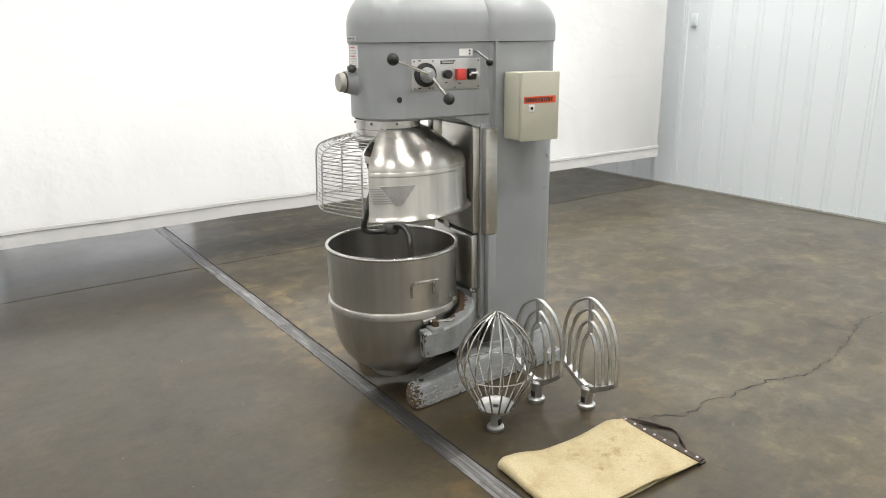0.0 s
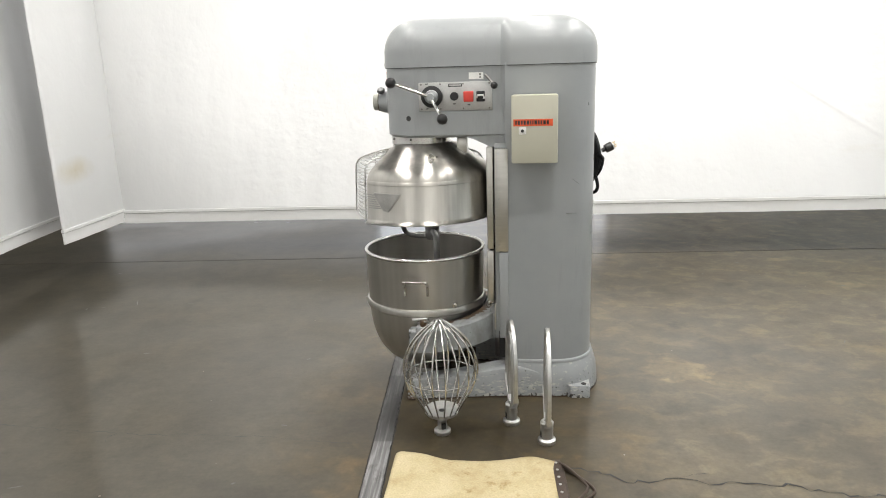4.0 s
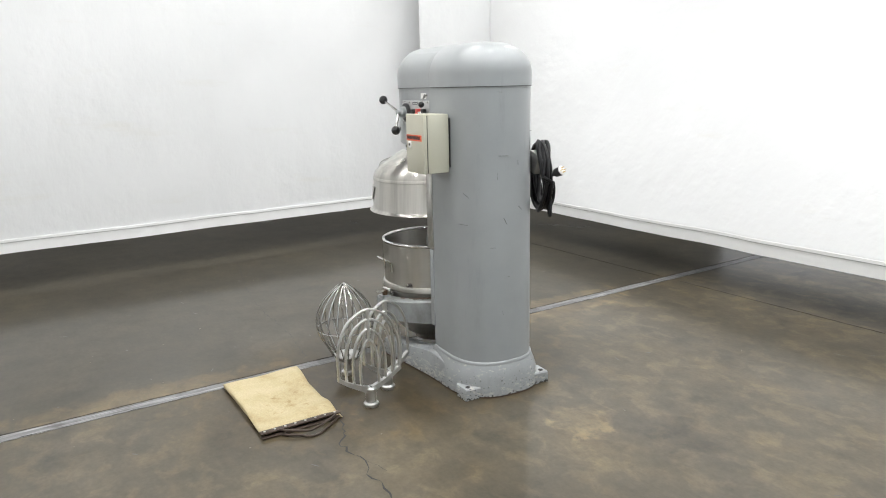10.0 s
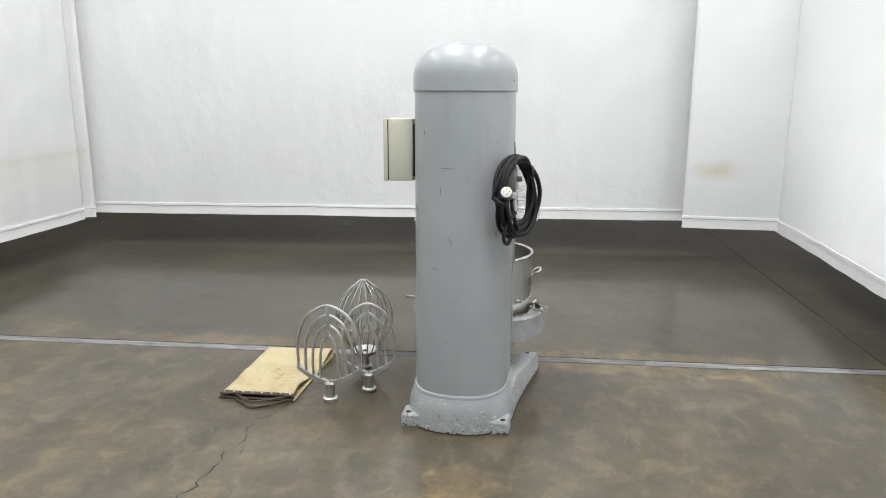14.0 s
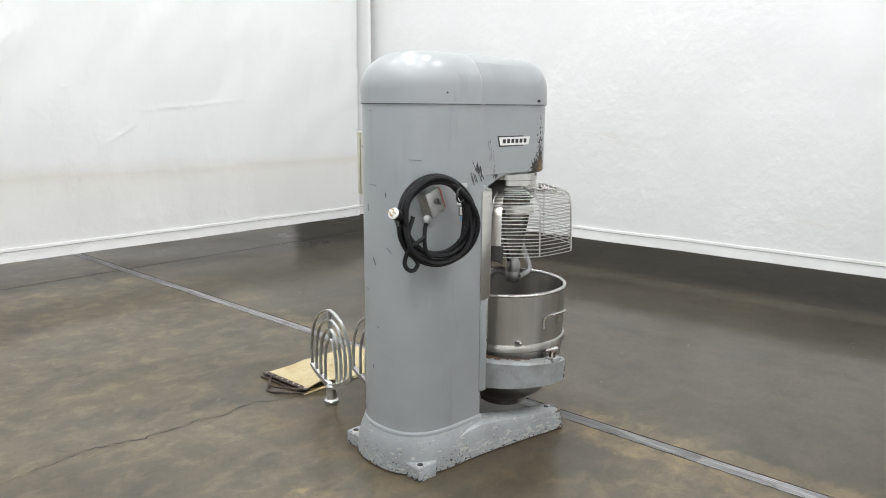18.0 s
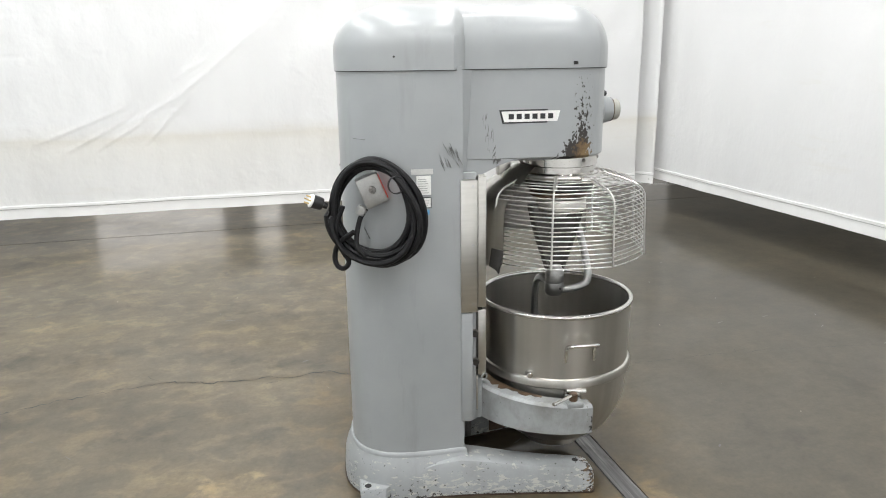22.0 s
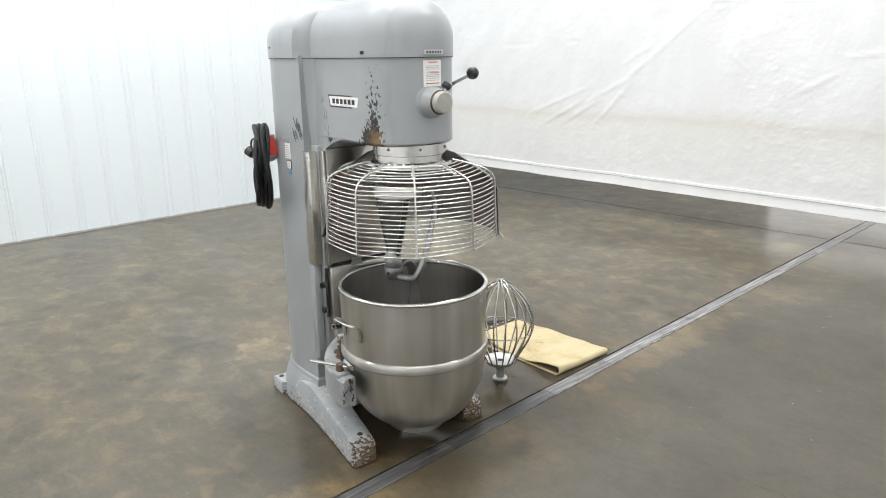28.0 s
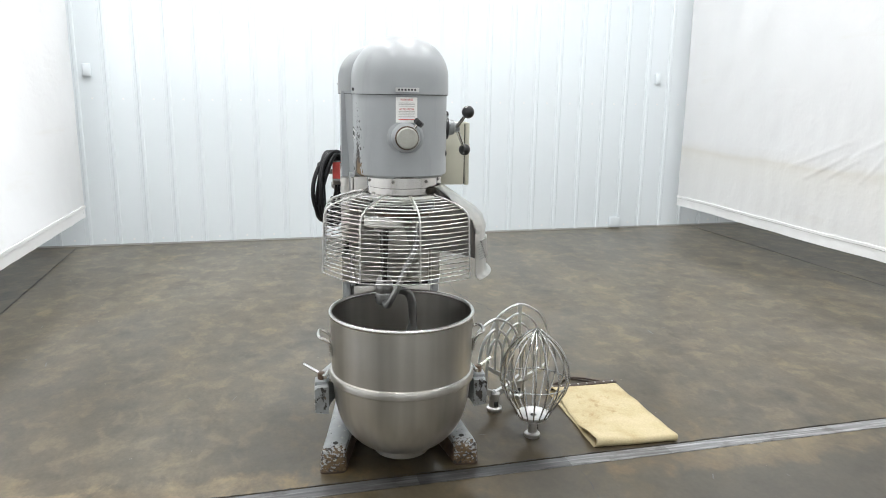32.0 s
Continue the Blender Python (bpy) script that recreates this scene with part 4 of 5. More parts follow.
# base casting: a shoe round the column and two splayed legs
def base_ring(z, g, back=0.0):
    return [(x * (1.0) - (back if x < -0.1 else 0), y, z) for x, y, _ in column_ring(z, g)]


part("base", loft([base_ring(0.0, 0.036), base_ring(0.035, 0.035), base_ring(0.09, 0.030), base_ring(0.125, 0.020), base_ring(0.152, 0.009), base_ring(0.165, 0.003)]), PAINT_BASE, mixer, "chipped grey cast-iron base")
# rusty bottom edge, its dark tone also painting the contact shadow on the floor
part("base_contact_edge", loft([base_ring(0.0, 0.0385), base_ring(0.006, 0.0375)]), RUST, mixer, "rusty foot of the base with painted contact shade")
part("base_lip", loft([base_ring(0.156, 0.0085), base_ring(0.163, 0.0080), base_ring(0.169, 0.0062), base_ring(0.172, 0.0030), base_ring(0.1725, -0.004)]), PAINT, mixer, "raised lip round the column's foot")
for s in (-1, 1):
    rings = []
    for x, yi, yo, h in ((-0.14, 0.10, 0.226, 0.085), (-0.06, 0.10, 0.2405, 0.115), (0.02, 0.11, 0.2465, 0.136), (0.10, 0.12, 0.252, 0.145), (0.18, 0.138, 0.262, 0.137), (0.30, 0.165, 0.279, 0.119), (0.42, 0.190, 0.298, 0.107), (0.53, 0.214, 0.317, 0.101), (0.558, 0.220, 0.321, 0.098), (0.571, 0.2245, 0.318, 0.091), (0.579, 0.231, 0.312, 0.079), (0.583, 0.242, 0.302, 0.062)):
        r = 0.022
        sec = [(yi, 0.0), (yo + 0.004, 0.0), (yo, h - r), (yo - r * 0.3, h - r * 0.3), (yo - r, h), (yi + r, h), (yi + r * 0.3, h - r * 0.3), (yi, h - r)]
        rings.append([(x, s * yy, z) for yy, z in sec])
    leg = part("leg", loft(rings), PAINT_LEG, mixer)
    # same rust and painted contact shadow along the leg
    part("leg_contact_edge", loft([[(r[0][0] + 0.002, r[0][1] - s * 0.0025, z), (r[1][0] + 0.002, r[1][1] + s * 0.0025, z), (r[1][0] + 0.002, r[1][1] + s * 0.0025, z + 0.006), (r[0][0] + 0.002, r[0][1] - s * 0.0025, z + 0.006)] for r in rings for z in (0.0,)]), RUST, leg, "rusty foot with painted contact shade")
    part("bolt_hole", cyl(0.011, 0.004, pose(0.522, s * 0.262, 0.0995), 12), DARK, leg)
    # rusty grease down the inner side of the toe
    patch = ((0.30, 0.165, 0.012), (0.42, 0.190, 0.010), (0.53, 0.214, 0.010), (0.568, 0.2215, 0.012), (0.568, 0.2215, 0.074), (0.53, 0.214, 0.082), (0.42, 0.190, 0.088), (0.30, 0.165, 0.070))
    part("rust_patch", loft([[(x, s * (yi + e), z) for x, yi, z in patch] for e in (-0.0015, 0.002)]), GREASE, leg, "rust and old grease")
    # bolting lug on the rear corner
    tri = [(-0.264, 0.150), (-0.264, 0.245), (-0.175, 0.248), (-0.12, 0.19)]
    lug = part("bolt_lug", loft([[(x, s * yy, z) for x, yy in tri] for z in (0.0, 0.052)] + [[(x * 0.98, s * (yy * 0.985), 0.058) for x, yy in tri]]), PAINT_BASE, mixer)
    part("bolt_hole", cyl(0.012, 0.003, pose(-0.236, s * 0.218, 0.0572), 12), DARK, lug)

def scuff(a, z, length, tilt, width=0.0035):
    """A short rubbed mark on the column: a is the bearing on its plan (0 at the back, -90 on the plate side)."""
    t = math.radians(a)
    ca, sa = math.cos(t), math.sin(t)
    p = Vector((-0.03 - 0.244 * abs(ca) ** 0.80, 0.2145 * math.copysign(abs(sa) ** 0.80, sa), z))
    along = Vector((-math.copysign(1, -sa) * abs(sa), math.copysign(1, 1) * ca, 0)).normalized()
    n = Vector((-ca, sa, 0)).normalized()
    d = along * math.cos(radians(tilt)) + Vector((0, 0, math.sin(radians(tilt))))
    q = n.cross(d)
    ring = []
    for e in (-1, 1):
        c = p + d * (length / 2) * e
        ring.append([c + q * width * 0.28 - n * 0.004, c + q * width * 0.12 + n * 0.0009, c - q * width * 0.28 + n * 0.0006, c - q * width * 0.28 - n * 0.004])
    part("scuff_mark", loft(ring), SCUFF, mixer)


for a, z, ln, tl, w in ((5, 1.185, 0.05, 2, 0.003), (8, 1.476, 0.03, 5, 0.002), (3, 0.875, 0.035, 62, 0.005), (-10, 1.15, 0.02, 85, 0.002), (-14, 0.93, 0.03, 40, 0.003), (18, 0.75, 0.03, 4, 0.002), (12, 1.09, 0.03, 88, 0.002), (0, 0.60, 0.015, 10, 0.002), (6, 0.42, 0.02, 70, 0.002), (-45, 1.29, 0.05, 3, 0.003), (-50, 0.98, 0.04, 60, 0.004), (-48, 0.90, 0.02, 70, 0.003), (60, 0.86, 0.05, 3, 0.002), (55, 1.0, 0.04, 35, 0.002), (35, 1.33, 0.012, 80, 0.002)):
    scuff(a, z, ln, tl, w)


def streaks(x, y, z, count, spread, tilt, length, seed, width=0.0022):
    """A cluster of fine broken scratches on the plate side, bared to dark primer."""
    r = random.Random(seed)
    bm = bmesh.new()
    for k in range(count):
        t = radians(tilt + r.uniform(-9, 9))
        dx, dz = math.cos(t), math.sin(t)
        cx, cz = x + r.uniform(-1, 1) * spread[0], z + r.uniform(-1, 1) * spread[1]
        ln, w = length * r.uniform(0.25, 1.0), width * r.uniform(0.4, 1.3)
        q = [(-0.5, 0), (-0.2, 0.5), (0.15, 0.4), (0.5, 0.05), (0.2, -0.45), (-0.15, -0.5)]
        vs = [bm.verts.new((cx + dx * a * ln - dz * b * w, y, cz + dz * a * ln + dx * b * w)) for a, b in q]
        f = bm.faces.new(vs)
        e = bmesh.ops.extrude_face_region(bm, geom=[f])
        bmesh.ops.translate(bm, verts=[v for v in e["geom"] if isinstance(v, bmesh.types.BMVert)], vec=(0, 0.003, 0))
    part("scuff_mark", bm, SCUFF, mixer, "cluster of dark scratches", False)


streaks(0.078, -0.2150, 1.228, 17, (0.030, 0.030), -66, 0.06, 1, 0.0015)
streaks(0.245, -0.1631, 1.228, 26, (0.012, 0.026), 66, 0.05, 2, 0.002)
streaks(0.205, -0.1631, 1.30, 9, (0.010, 0.07), 88, 0.045, 3, 0.0016)
streaks(0.222, -0.1631, 1.27, 9, (0.010, 0.05), 96, 0.035, 4, 0.0016)
streaks(0.138, -0.1700, 1.44, 8, (0.004, 0.05), 88, 0.04, 5, 0.002)
streaks(0.40, -0.1631, 1.217, 30, (0.10, 0.008), 20, 0.010, 6, 0.003)

# ways and steel strips on the column's front
for s in (-1, 1):
    part("cover_strip", box(0.1085, 0.166, s * 0.199 - 0.018, s * 0.199 + 0.018, 0.69, 1.15, 0.002), BRUSHED, mixer, "brushed steel cover strip")
    part("lower_strip", box(0.1085, 0.150, s * 0.199 - 0.0165, s * 0.199 + 0.0165, 0.275, 0.686, 0.003), PAINT, mixer)
    for zz in (0.72, 0.93, 1.13):
        part("strip_screw", cyl(0.005, 0.003, pose(0.150, s * 0.2165, zz, -90 * s), 8), SILVER, mixer)
    part("slide_way", box(0.10, 0.170, s * 0.150 - 0.03, s * 0.150 + 0.03, 0.26, 1.17, 0.004), PAINT, mixer)
    part("way_face", box(0.1705, 0.176, s * 0.150 - 0.026, s * 0.150 + 0.026, 0.30, 0.43, 0.001), BRUSHED, mixer, "bare steel slide face")
apron = part("apron_plate", box(0.177, 0.203, -0.163, 0.163, 0.695, 1.16, 0.004), BRUSHED, mixer, "vertical stainless splash plate")
for s in (-1, 1):
    part("apron_edge", box(0.1765, 0.2055, s * 0.170 - 0.0065, s * 0.170 + 0.0065, 0.692, 1.155, 0.002), BRUSHED, apron, "bright folded edge of the splash plate")
part("gap_strip", box(0.177, 0.196, -0.160, 0.160, 0.6805, 0.6945, 0.001), DARK, mixer, "black gap under the splash plate")
part("hanger_tab", loft([[(x, -0.050 - w, z) for z, w in ((0.672, 0.030), (0.7065, 0.018))] + [(x, -0.050 + w, z) for z, w in ((0.7065, 0.018), (0.672, 0.030))] for x in (0.2085, 0.2115)]), BRUSHED, mixer, "bent steel tab")
for zz, xx in ((0.599, 0.162), (0.491, 0.165)):
    part("way_bolt", cyl(0.0115, 0.010, pose(xx, -0.1845, zz, 90), 12), DARK_STEEL, mixer, "black socket bolt")
    part("bolt_washer", cyl(0.0155, 0.003, pose(xx, -0.1810, zz, 90), 14), DULL_STEEL, mixer)
part("grease_line", box(0.1705, 0.1768, -0.1812, -0.1690, 0.46, 0.672, 0.001), DARK_STEEL, mixer, "black greasy edge of the slide")
part("lower_plate", box(0.177, 0.208, -0.168, 0.168, 0.43, 0.680, 0.004), BRUSHED, mixer, "scuffed stainless lower plate")
part("base_plate", box(0.100, 0.140, -0.118, 0.118, 0.16, 0.426, 0.004), PAINT, mixer)
part("lift_screw", tube([(0.17, 0.0, 0.10), (0.17, 0.0, 0.42)], 0.018, 12), DULL_STEEL, mixer)
part("foot_switch_box", box(0.10, 0.155, 0.06, 0.19, 0.165, 0.30, 0.006), DARK, mixer)

# yoke that carries the bowl
yoke = []
for s in (-1, 1):
    rings = []
    for a in range(0, 106, 7):
        # from the slide at the back round to the clamp at the bowl's flank
        t = a / 105
        ang = radians(180 - 95 * t)
        ri, ro = 0.297, 0.370 - 0.020 * t
        c = Vector((AX, AY, 0))
        di = Vector((math.cos(ang), s * math.sin(ang), 0))
        if t < 0.25:
            ro += 0.03 * (1 - t / 0.25)
        z0, z1 = 0.247 - 0.004 * t, 0.394 - 0.036 * t
        i0, o0 = c + di * ri, c + di * ro
        r = 0.010
        rings.append([(i0.x, i0.y, z0), (o0.x, o0.y, z0 + r), (o0.x, o0.y, z1 - r), (o0.x - di.x * r, o0.y - di.y * r, z1), (i0.x, i0.y, z1)])
    arm = part("yoke_arm", loft(rings), PAINT_ARM, mixer, "chipped grey bowl support arm")
    rings = []
    r = random.Random(11 + s)
    for k in range(25):
        a = radians(s * (116 + 58 * k / 24))
        zt = 0.394 - 0.036 * (180 - abs(math.degrees(a))) / 95
        ro = 0.312 + 0.026 * (k / 24) + r.uniform(-0.012, 0.014)
        rings.append([(AX + q * math.cos(a), AY + q * math.sin(a), zz) for q, zz in ((0.297, zt - 0.006), (0.297, zt + 0.0016), (ro - 0.004, zt + 0.0012), (ro, zt - 0.006))])
    part("arm_top", loft(rings), GREASE, arm, "ragged rust and old grease")
    cx, cy = AX - 0.034, AY + s * 0.324
    part("clamp_seat", box(cx - 0.028, cx + 0.032, cy - 0.026, cy + 0.026, 0.350, 0.372, 0.006), PAINT_ARM, arm)
    part("clamp_boss", cyl(0.015, 0.030, pose(cx, cy, 0.370), 16, 0.003), GREASE, arm, "rusty clamp boss")
    tip = (-0.096, -0.070, 0.010) if s < 0 else (-0.050, 0.066, 0.022)
    part("clamp_lever", tube([(cx - tip[0] * 0.25, cy - tip[1] * 0.25, 0.390), (cx, cy, 0.392), (cx + tip[0], cy + tip[1], 0.390 + tip[2])], 0.0062, 8), POLISHED, arm, "bright steel clamp lever")
    part("clamp_bar", tube([(cx - 0.014, cy - s * 0.03, 0.397), (cx + 0.052, cy - s * 0.016, 0.397)], 0.008, 8), POLISHED, arm, "bright clamp bar")
    part("clamp_tab", box(cx - 0.02, cx + 0.035, cy - s * 0.040 - 0.010, cy - s * 0.040 + 0.010, 0.370, 0.390, 0.003), POLISHED, arm)
    part("arm_eye", lathe([(0.008, -0.006), (0.014, -0.006), (0.014, 0.006), (0.008, 0.006), (0.008, -0.006)], 14), POLISHED, arm, "steel eye", True, pose(0.200, s * 0.165, 0.425, 90, 0, 20))
part("yoke_slide", box(0.145, 0.200, -0.155, 0.155, 0.25, 0.41, 0.010), PAINT_BASE, mixer, "grey slide block with flaking paint")

# neck and planetary
part("neck_collar", lathe([(0.135, 1.215), (0.135, 1.165), (0.132, 1.162), (0.132, 1.140), (0.142, 1.136), (0.142, 1.116), (0.130, 1.110), (0.001, 1.108)], 56, (AX, AY)), MIRROR_STEEL, mixer, "polished steel neck collar")
part("neck_gap", lathe([(0.1385, 1.208), (0.1385, 1.203), (0.130, 1.203), (0.130, 1.208), (0.1385, 1.208)], 48, (AX, AY)), RUST, mixer, "rusty ring under the head")
for a in (-70, -20, 35, 80):
    q = (AX + 0.1355 * math.cos(radians(a)), AY + 0.1355 * math.sin(radians(a)), 1.188)
    part("set_screw", ball(0.006, q, 8), DULL_STEEL, mixer)
part("planetary", lathe([(0.001, 1.102), (0.125, 1.102), (0.128, 1.08), (0.118, 1.072), (0.001, 1.070)], 40, (AX, AY)), DARK_STEEL, mixer, "dark planetary disc")
part("planetary_rim", lathe([(0.001, 1.071), (0.104, 1.071), (0.106, 1.048), (0.001, 1.046)], 40, (AX, AY)), GREASE, mixer, "brown greasy rim")
part("shaft_plate", lathe([(0.001, 1.047), (0.089, 1.047), (0.091, 1.043), (0.091, 1.010), (0.087, 1.005), (0.001, 1.004)], 40, (0.513, -0.045)), BRUSHED, mixer, "bright worn shaft plate")
part("shaft_socket", lathe([(0.001, 1.04), (0.040, 1.04), (0.040, 0.985), (0.036, 0.98), (0.001, 0.98)], 24, (0.493, -0.058)), DULL_STEEL, mixer)

# wire guard over the front and open flank, sheet guard over the control side
CAGE_A, CAGE_B = 45.0, -151.0
guard = part("wire_guard", tube([(AX + 0.150 * math.cos(radians(a)), AY + 0.150 * math.sin(radians(a)), 1.128) for a in range(int(CAGE_B), int(CAGE_A) + 1, 4)], 0.007, 8), WIRE, mixer, "bright steel wire guard")


def cage_profile(t):
    """Radius and height along the guard from its top ring down."""
    pts = [(0.152, 1.136), (0.212, 1.122), (0.276, 1.100), (0.299, 1.082), (0.308, 1.053), (0.312, 0.95), (0.317, 0.846)]
    p = smooth_path([(r, 0, z) for r, z in pts], 8)
    want = t * sum((b - a).length for a, b in zip(p, p[1:]))
    for a, b in zip(p, p[1:]):
        step = (b - a).length
        if want <= step:
            q = a.lerp(b, want / step)
            return q.x, q.z
        want -= step
    return p[-1].x, p[-1].z


CONE_SHARE = 0.395
GUARD_ROWS = [0.06 + (CONE_SHARE - 0.06) * k / 6 for k in range(6)] + [CONE_SHARE + (1 - CONE_SHARE) * k / 15 for k in range(16)]
for i, t in enumerate(GUARD_ROWS):
    r, z = cage_profile(t)
    n = 60
    pts = []
    for k in range(n + 1):
        # wires run almost straight between the six ribs
        f = (k / 12) % 1.0
        rk = r * (1 - 0.032 * (1 - (2 * f - 1) ** 2))
        a = radians(CAGE_B + (CAGE_A - CAGE_B) * k / n)
        pts.append((AX + rk * math.cos(a), AY + rk * math.sin(a), z + 0.0015 * math.sin(i * 1.7 + k * 0.21)))
    part("guard_wire", tube(pts, 0.0023, 6), WIRE, guard)
for i in range(1, 5):
    a = radians(CAGE_B + (CAGE_A - CAGE_B) * i / 5)
    brk = loft([[(x, y, z), (x, y, z + 0.004)] + [(x, -y, z + 0.004), (x, -y, z)] for x, y, z in ((0.150, 0.007, 1.135), (0.235, 0.007, 1.104))])
    part("guard_bracket", brk, BRUSHED, guard, "flat steel bracket", False, pose(AX, AY, 0, 0, 0, math.degrees(a)))
for i in range(6):
    a = radians(CAGE_B + (CAGE_A - CAGE_B) * i / 5)
    part("guard_rib", tube([(AX + (cage_profile(k / 18)[0] + 0.005) * math.cos(a), AY + (cage_profile(k / 18)[0] + 0.005) * math.sin(a), cage_profile(k / 18)[1] + 0.002) for k in range(19)], 0.0036, 6), WIRE, guard)
prof = [(0.146, 1.168), (0.165, 1.162), (0.288, 1.078), (0.312, 1.054), (0.322, 1.026), (0.330, 0.856), (0.337, 0.843), (0.350, 0.837)]
sheet = part("sheet_guard", lathe(prof + [(r - 0.003, z - 0.002) for r, z in reversed(prof)] + [prof[0]], 52, (AX, AY), 50, 217), GUARD_STEEL, mixer, "brushed stainless sheet guard")
part("guard_lining", lathe([(r - 0.0036, z - 0.0024) for r, z in prof[1:-1]] + [(r - 0.0044, z - 0.003) for r, z in reversed(prof[1:-1])] + [(prof[1][0] - 0.0036, prof[1][1] - 0.0024)], 48, (AX, AY), 50.5, 216.5), GUARD_INSIDE, sheet, "dull, greasy inside face")
part("torn_tip", loft([[(AX + r * math.cos(a), AY + r * math.sin(a), z) for r, z in ((0.336, 0.90), (0.340, 0.90), (0.352 + d, 0.838 - d), (0.347 + d, 0.836 - d))] for a, d in ((radians(210), 0.0), (radians(216), 0.006), (radians(219), 0.014))]), DARK_STEEL, sheet)
part("seam_band", lathe([(0.3225, 1.024), (0.3242, 1.022), (0.3255, 1.008), (0.3236, 1.006)], 40, (AX, AY), 51, 195), GUARD_STEEL, sheet)
rings = []
for k in range(13):
    f = k / 12
    a, zl = radians(58 + 24 * f), 0.974 - 0.076 * min(1.0, 1.25 * (1 - abs(2 * f - 1.0)))
    rt, rl = 0.3263 + (0.985 - 0.974) * 0.08 + 0.0022, 0.3263 + (0.985 - zl) * 0.083 + 0.0018
    rings.append([(AX + q * math.cos(a), AY + q * math.sin(a), z) for q, z in ((rt, 0.974), (rt - 0.006, 0.974), (rl - 0.006, zl - 0.001), (rl, zl - 0.001))])
part("old_label", loft(rings), GHOST_STEEL, sheet, "scraped remains of a three-cornered label")
for k in range(7):
    part("label_scrape", lathe([(0.3292 + 0.0005 * k, 0.966 - 0.0095 * k), (0.3304 + 0.0005 * k, 0.966 - 0.0095 * k), (0.3306 + 0.0005 * k, 0.9625 - 0.0095 * k), (0.3294 + 0.0005 * k, 0.9625 - 0.0095 * k)], 6, (AX, AY), 50.5 + 0.4 * k, 58.5 + 1.2 * k), SEAM_TAPE, sheet)
part("guard_latch", box(AX + 0.02, AX + 0.055, -0.175, -0.14, 1.112, 1.135, 0.004), POLISHED, mixer)
part("guard_hinge", box(0.30, 0.345, 0.03, 0.08, 1.12, 1.19, 0.004), BRUSHED, mixer)

# front hub cap and its knob
HUB_GREY = plain("dull_hub_grey", (0.36, 0.36, 0.32), 0.5, 0.2, 0.12, 20, 0.05)
hub = part("attachment_hub", lathe([(0.001, 0), (0.066, 0), (0.066, 0.006), (0.060, 0.012), (0.053, 0.014), (0.047, 0.040), (0.041, 0.056), (0.001, 0.057)], 40), PAINT, mixer, "grey enamelled attachment hub", True, pose(0.652, 0.008, 1.352, 0, 90, 0))
part("hub_cap", lathe([(0.001, 0), (0.0375, 0), (0.0375, 0.022), (0.034, 0.027), (0.001, 0.0275)], 32), HUB_GREY, hub, "dull grey hub cap", True, pose(0, 0, 0.056))
part("hub_rust", lathe([(0.0385, 0.0555), (0.0425, 0.0555), (0.0410, 0.0590), (0.0375, 0.0600)], 28), GREASE, hub, "brown rust round the cap", True)
KD = Vector((-0.055, 0.045, 0.006)).normalized()
part("knob_stem", tube([KD * 0.036 + Vector((0, 0, 0.034)), KD * 0.064 + Vector((0, 0, 0.034))], 0.0055, 8), POLISHED, hub)
part("hub_knob", cyl(0.0185, 0.020, Matrix.Translation(KD * 0.059 + Vector((0, 0, 0.034))) @ KD.to_track_quat("Z", "Y").to_matrix().to_4x4(), 6, 0.004), BLACK_PLASTIC, hub, "black knob")

# control panel on the flank
PY = 0.1805
panel = part("control_panel", box(0.175, 0.496, PY - 0.008, PY + 0.003, 1.316, 1.438, 0.003), SILVER, mixer, "scuffed silver control panel")
for x in (0.187, 0.30, 0.40, 0.484):
    for z in (1.325, 1.430):
        part("panel_screw", cyl(0.0042, 0.002, pose(x, PY + 0.0028, z, -90), 8), DULL_STEEL, panel)
part("dial_ring", lathe([(0.001, 0), (0.047, 0), (0.047, 0.012), (0.040, 0.016), (0.001, 0.016)], 36), BLACK_PLASTIC, panel, "black shift dial", True, pose(0.437, PY + 0.003, 1.378, -90))
part("maker_plate", box(0.305, 0.365, PY + 0.003, PY + 0.0045, 1.418, 1.431), INK, panel)
part("maker_mark", box(0.309, 0.361, PY + 0.0045, PY + 0.005, 1.4215, 1.4275), SILVER, panel)
part("start_knob", cyl(0.018, 0.022, pose(0.338, PY + 0.003, 1.378, -90), 24, 0.003), BLACK_PLASTIC, panel, "round black push button")
part("stop_button", box(0.255, 0.298, PY + 0.003, PY + 0.024, 1.353, 1.398, 0.004), RED, panel, "square red stop button")
part("lift_switch", box(0.205, 0.242, PY + 0.003, PY + 0.022, 1.353, 1.398, 0.004), BLACK_PLASTIC, panel, "black switch block")
part("switch_bail", tube([(0.238, PY + 0.022, 1.372), (0.236, PY + 0.034, 1.380), (0.212, PY + 0.036, 1.382), (0.206, PY + 0.036, 1.366)], 0.0042, 8), WHITE, panel, "white switch bail")
for x, z in ((0.46, 1.326), (0.415, 1.326), (0.46, 1.432), (0.34, 1.345), (0.276, 1.34)):
    part("dial_legend", box(x - 0.006, x + 0.006, PY + 0.003, PY + 0.0036, z - 0.002, z + 0.002), INK, panel)
lever = part("shift_lever", lathe([(0.001, 0), (0.030, 0), (0.028, 0.022), (0.018, 0.030), (0.016, 0.045), (0.001, 0.047)], 28), PAINT, mixer, "grey shift lever hub", True, pose(0.437, PY + 0.018, 1.378, -90))
HC = Vector((0.437, PY + 0.052, 1.378))
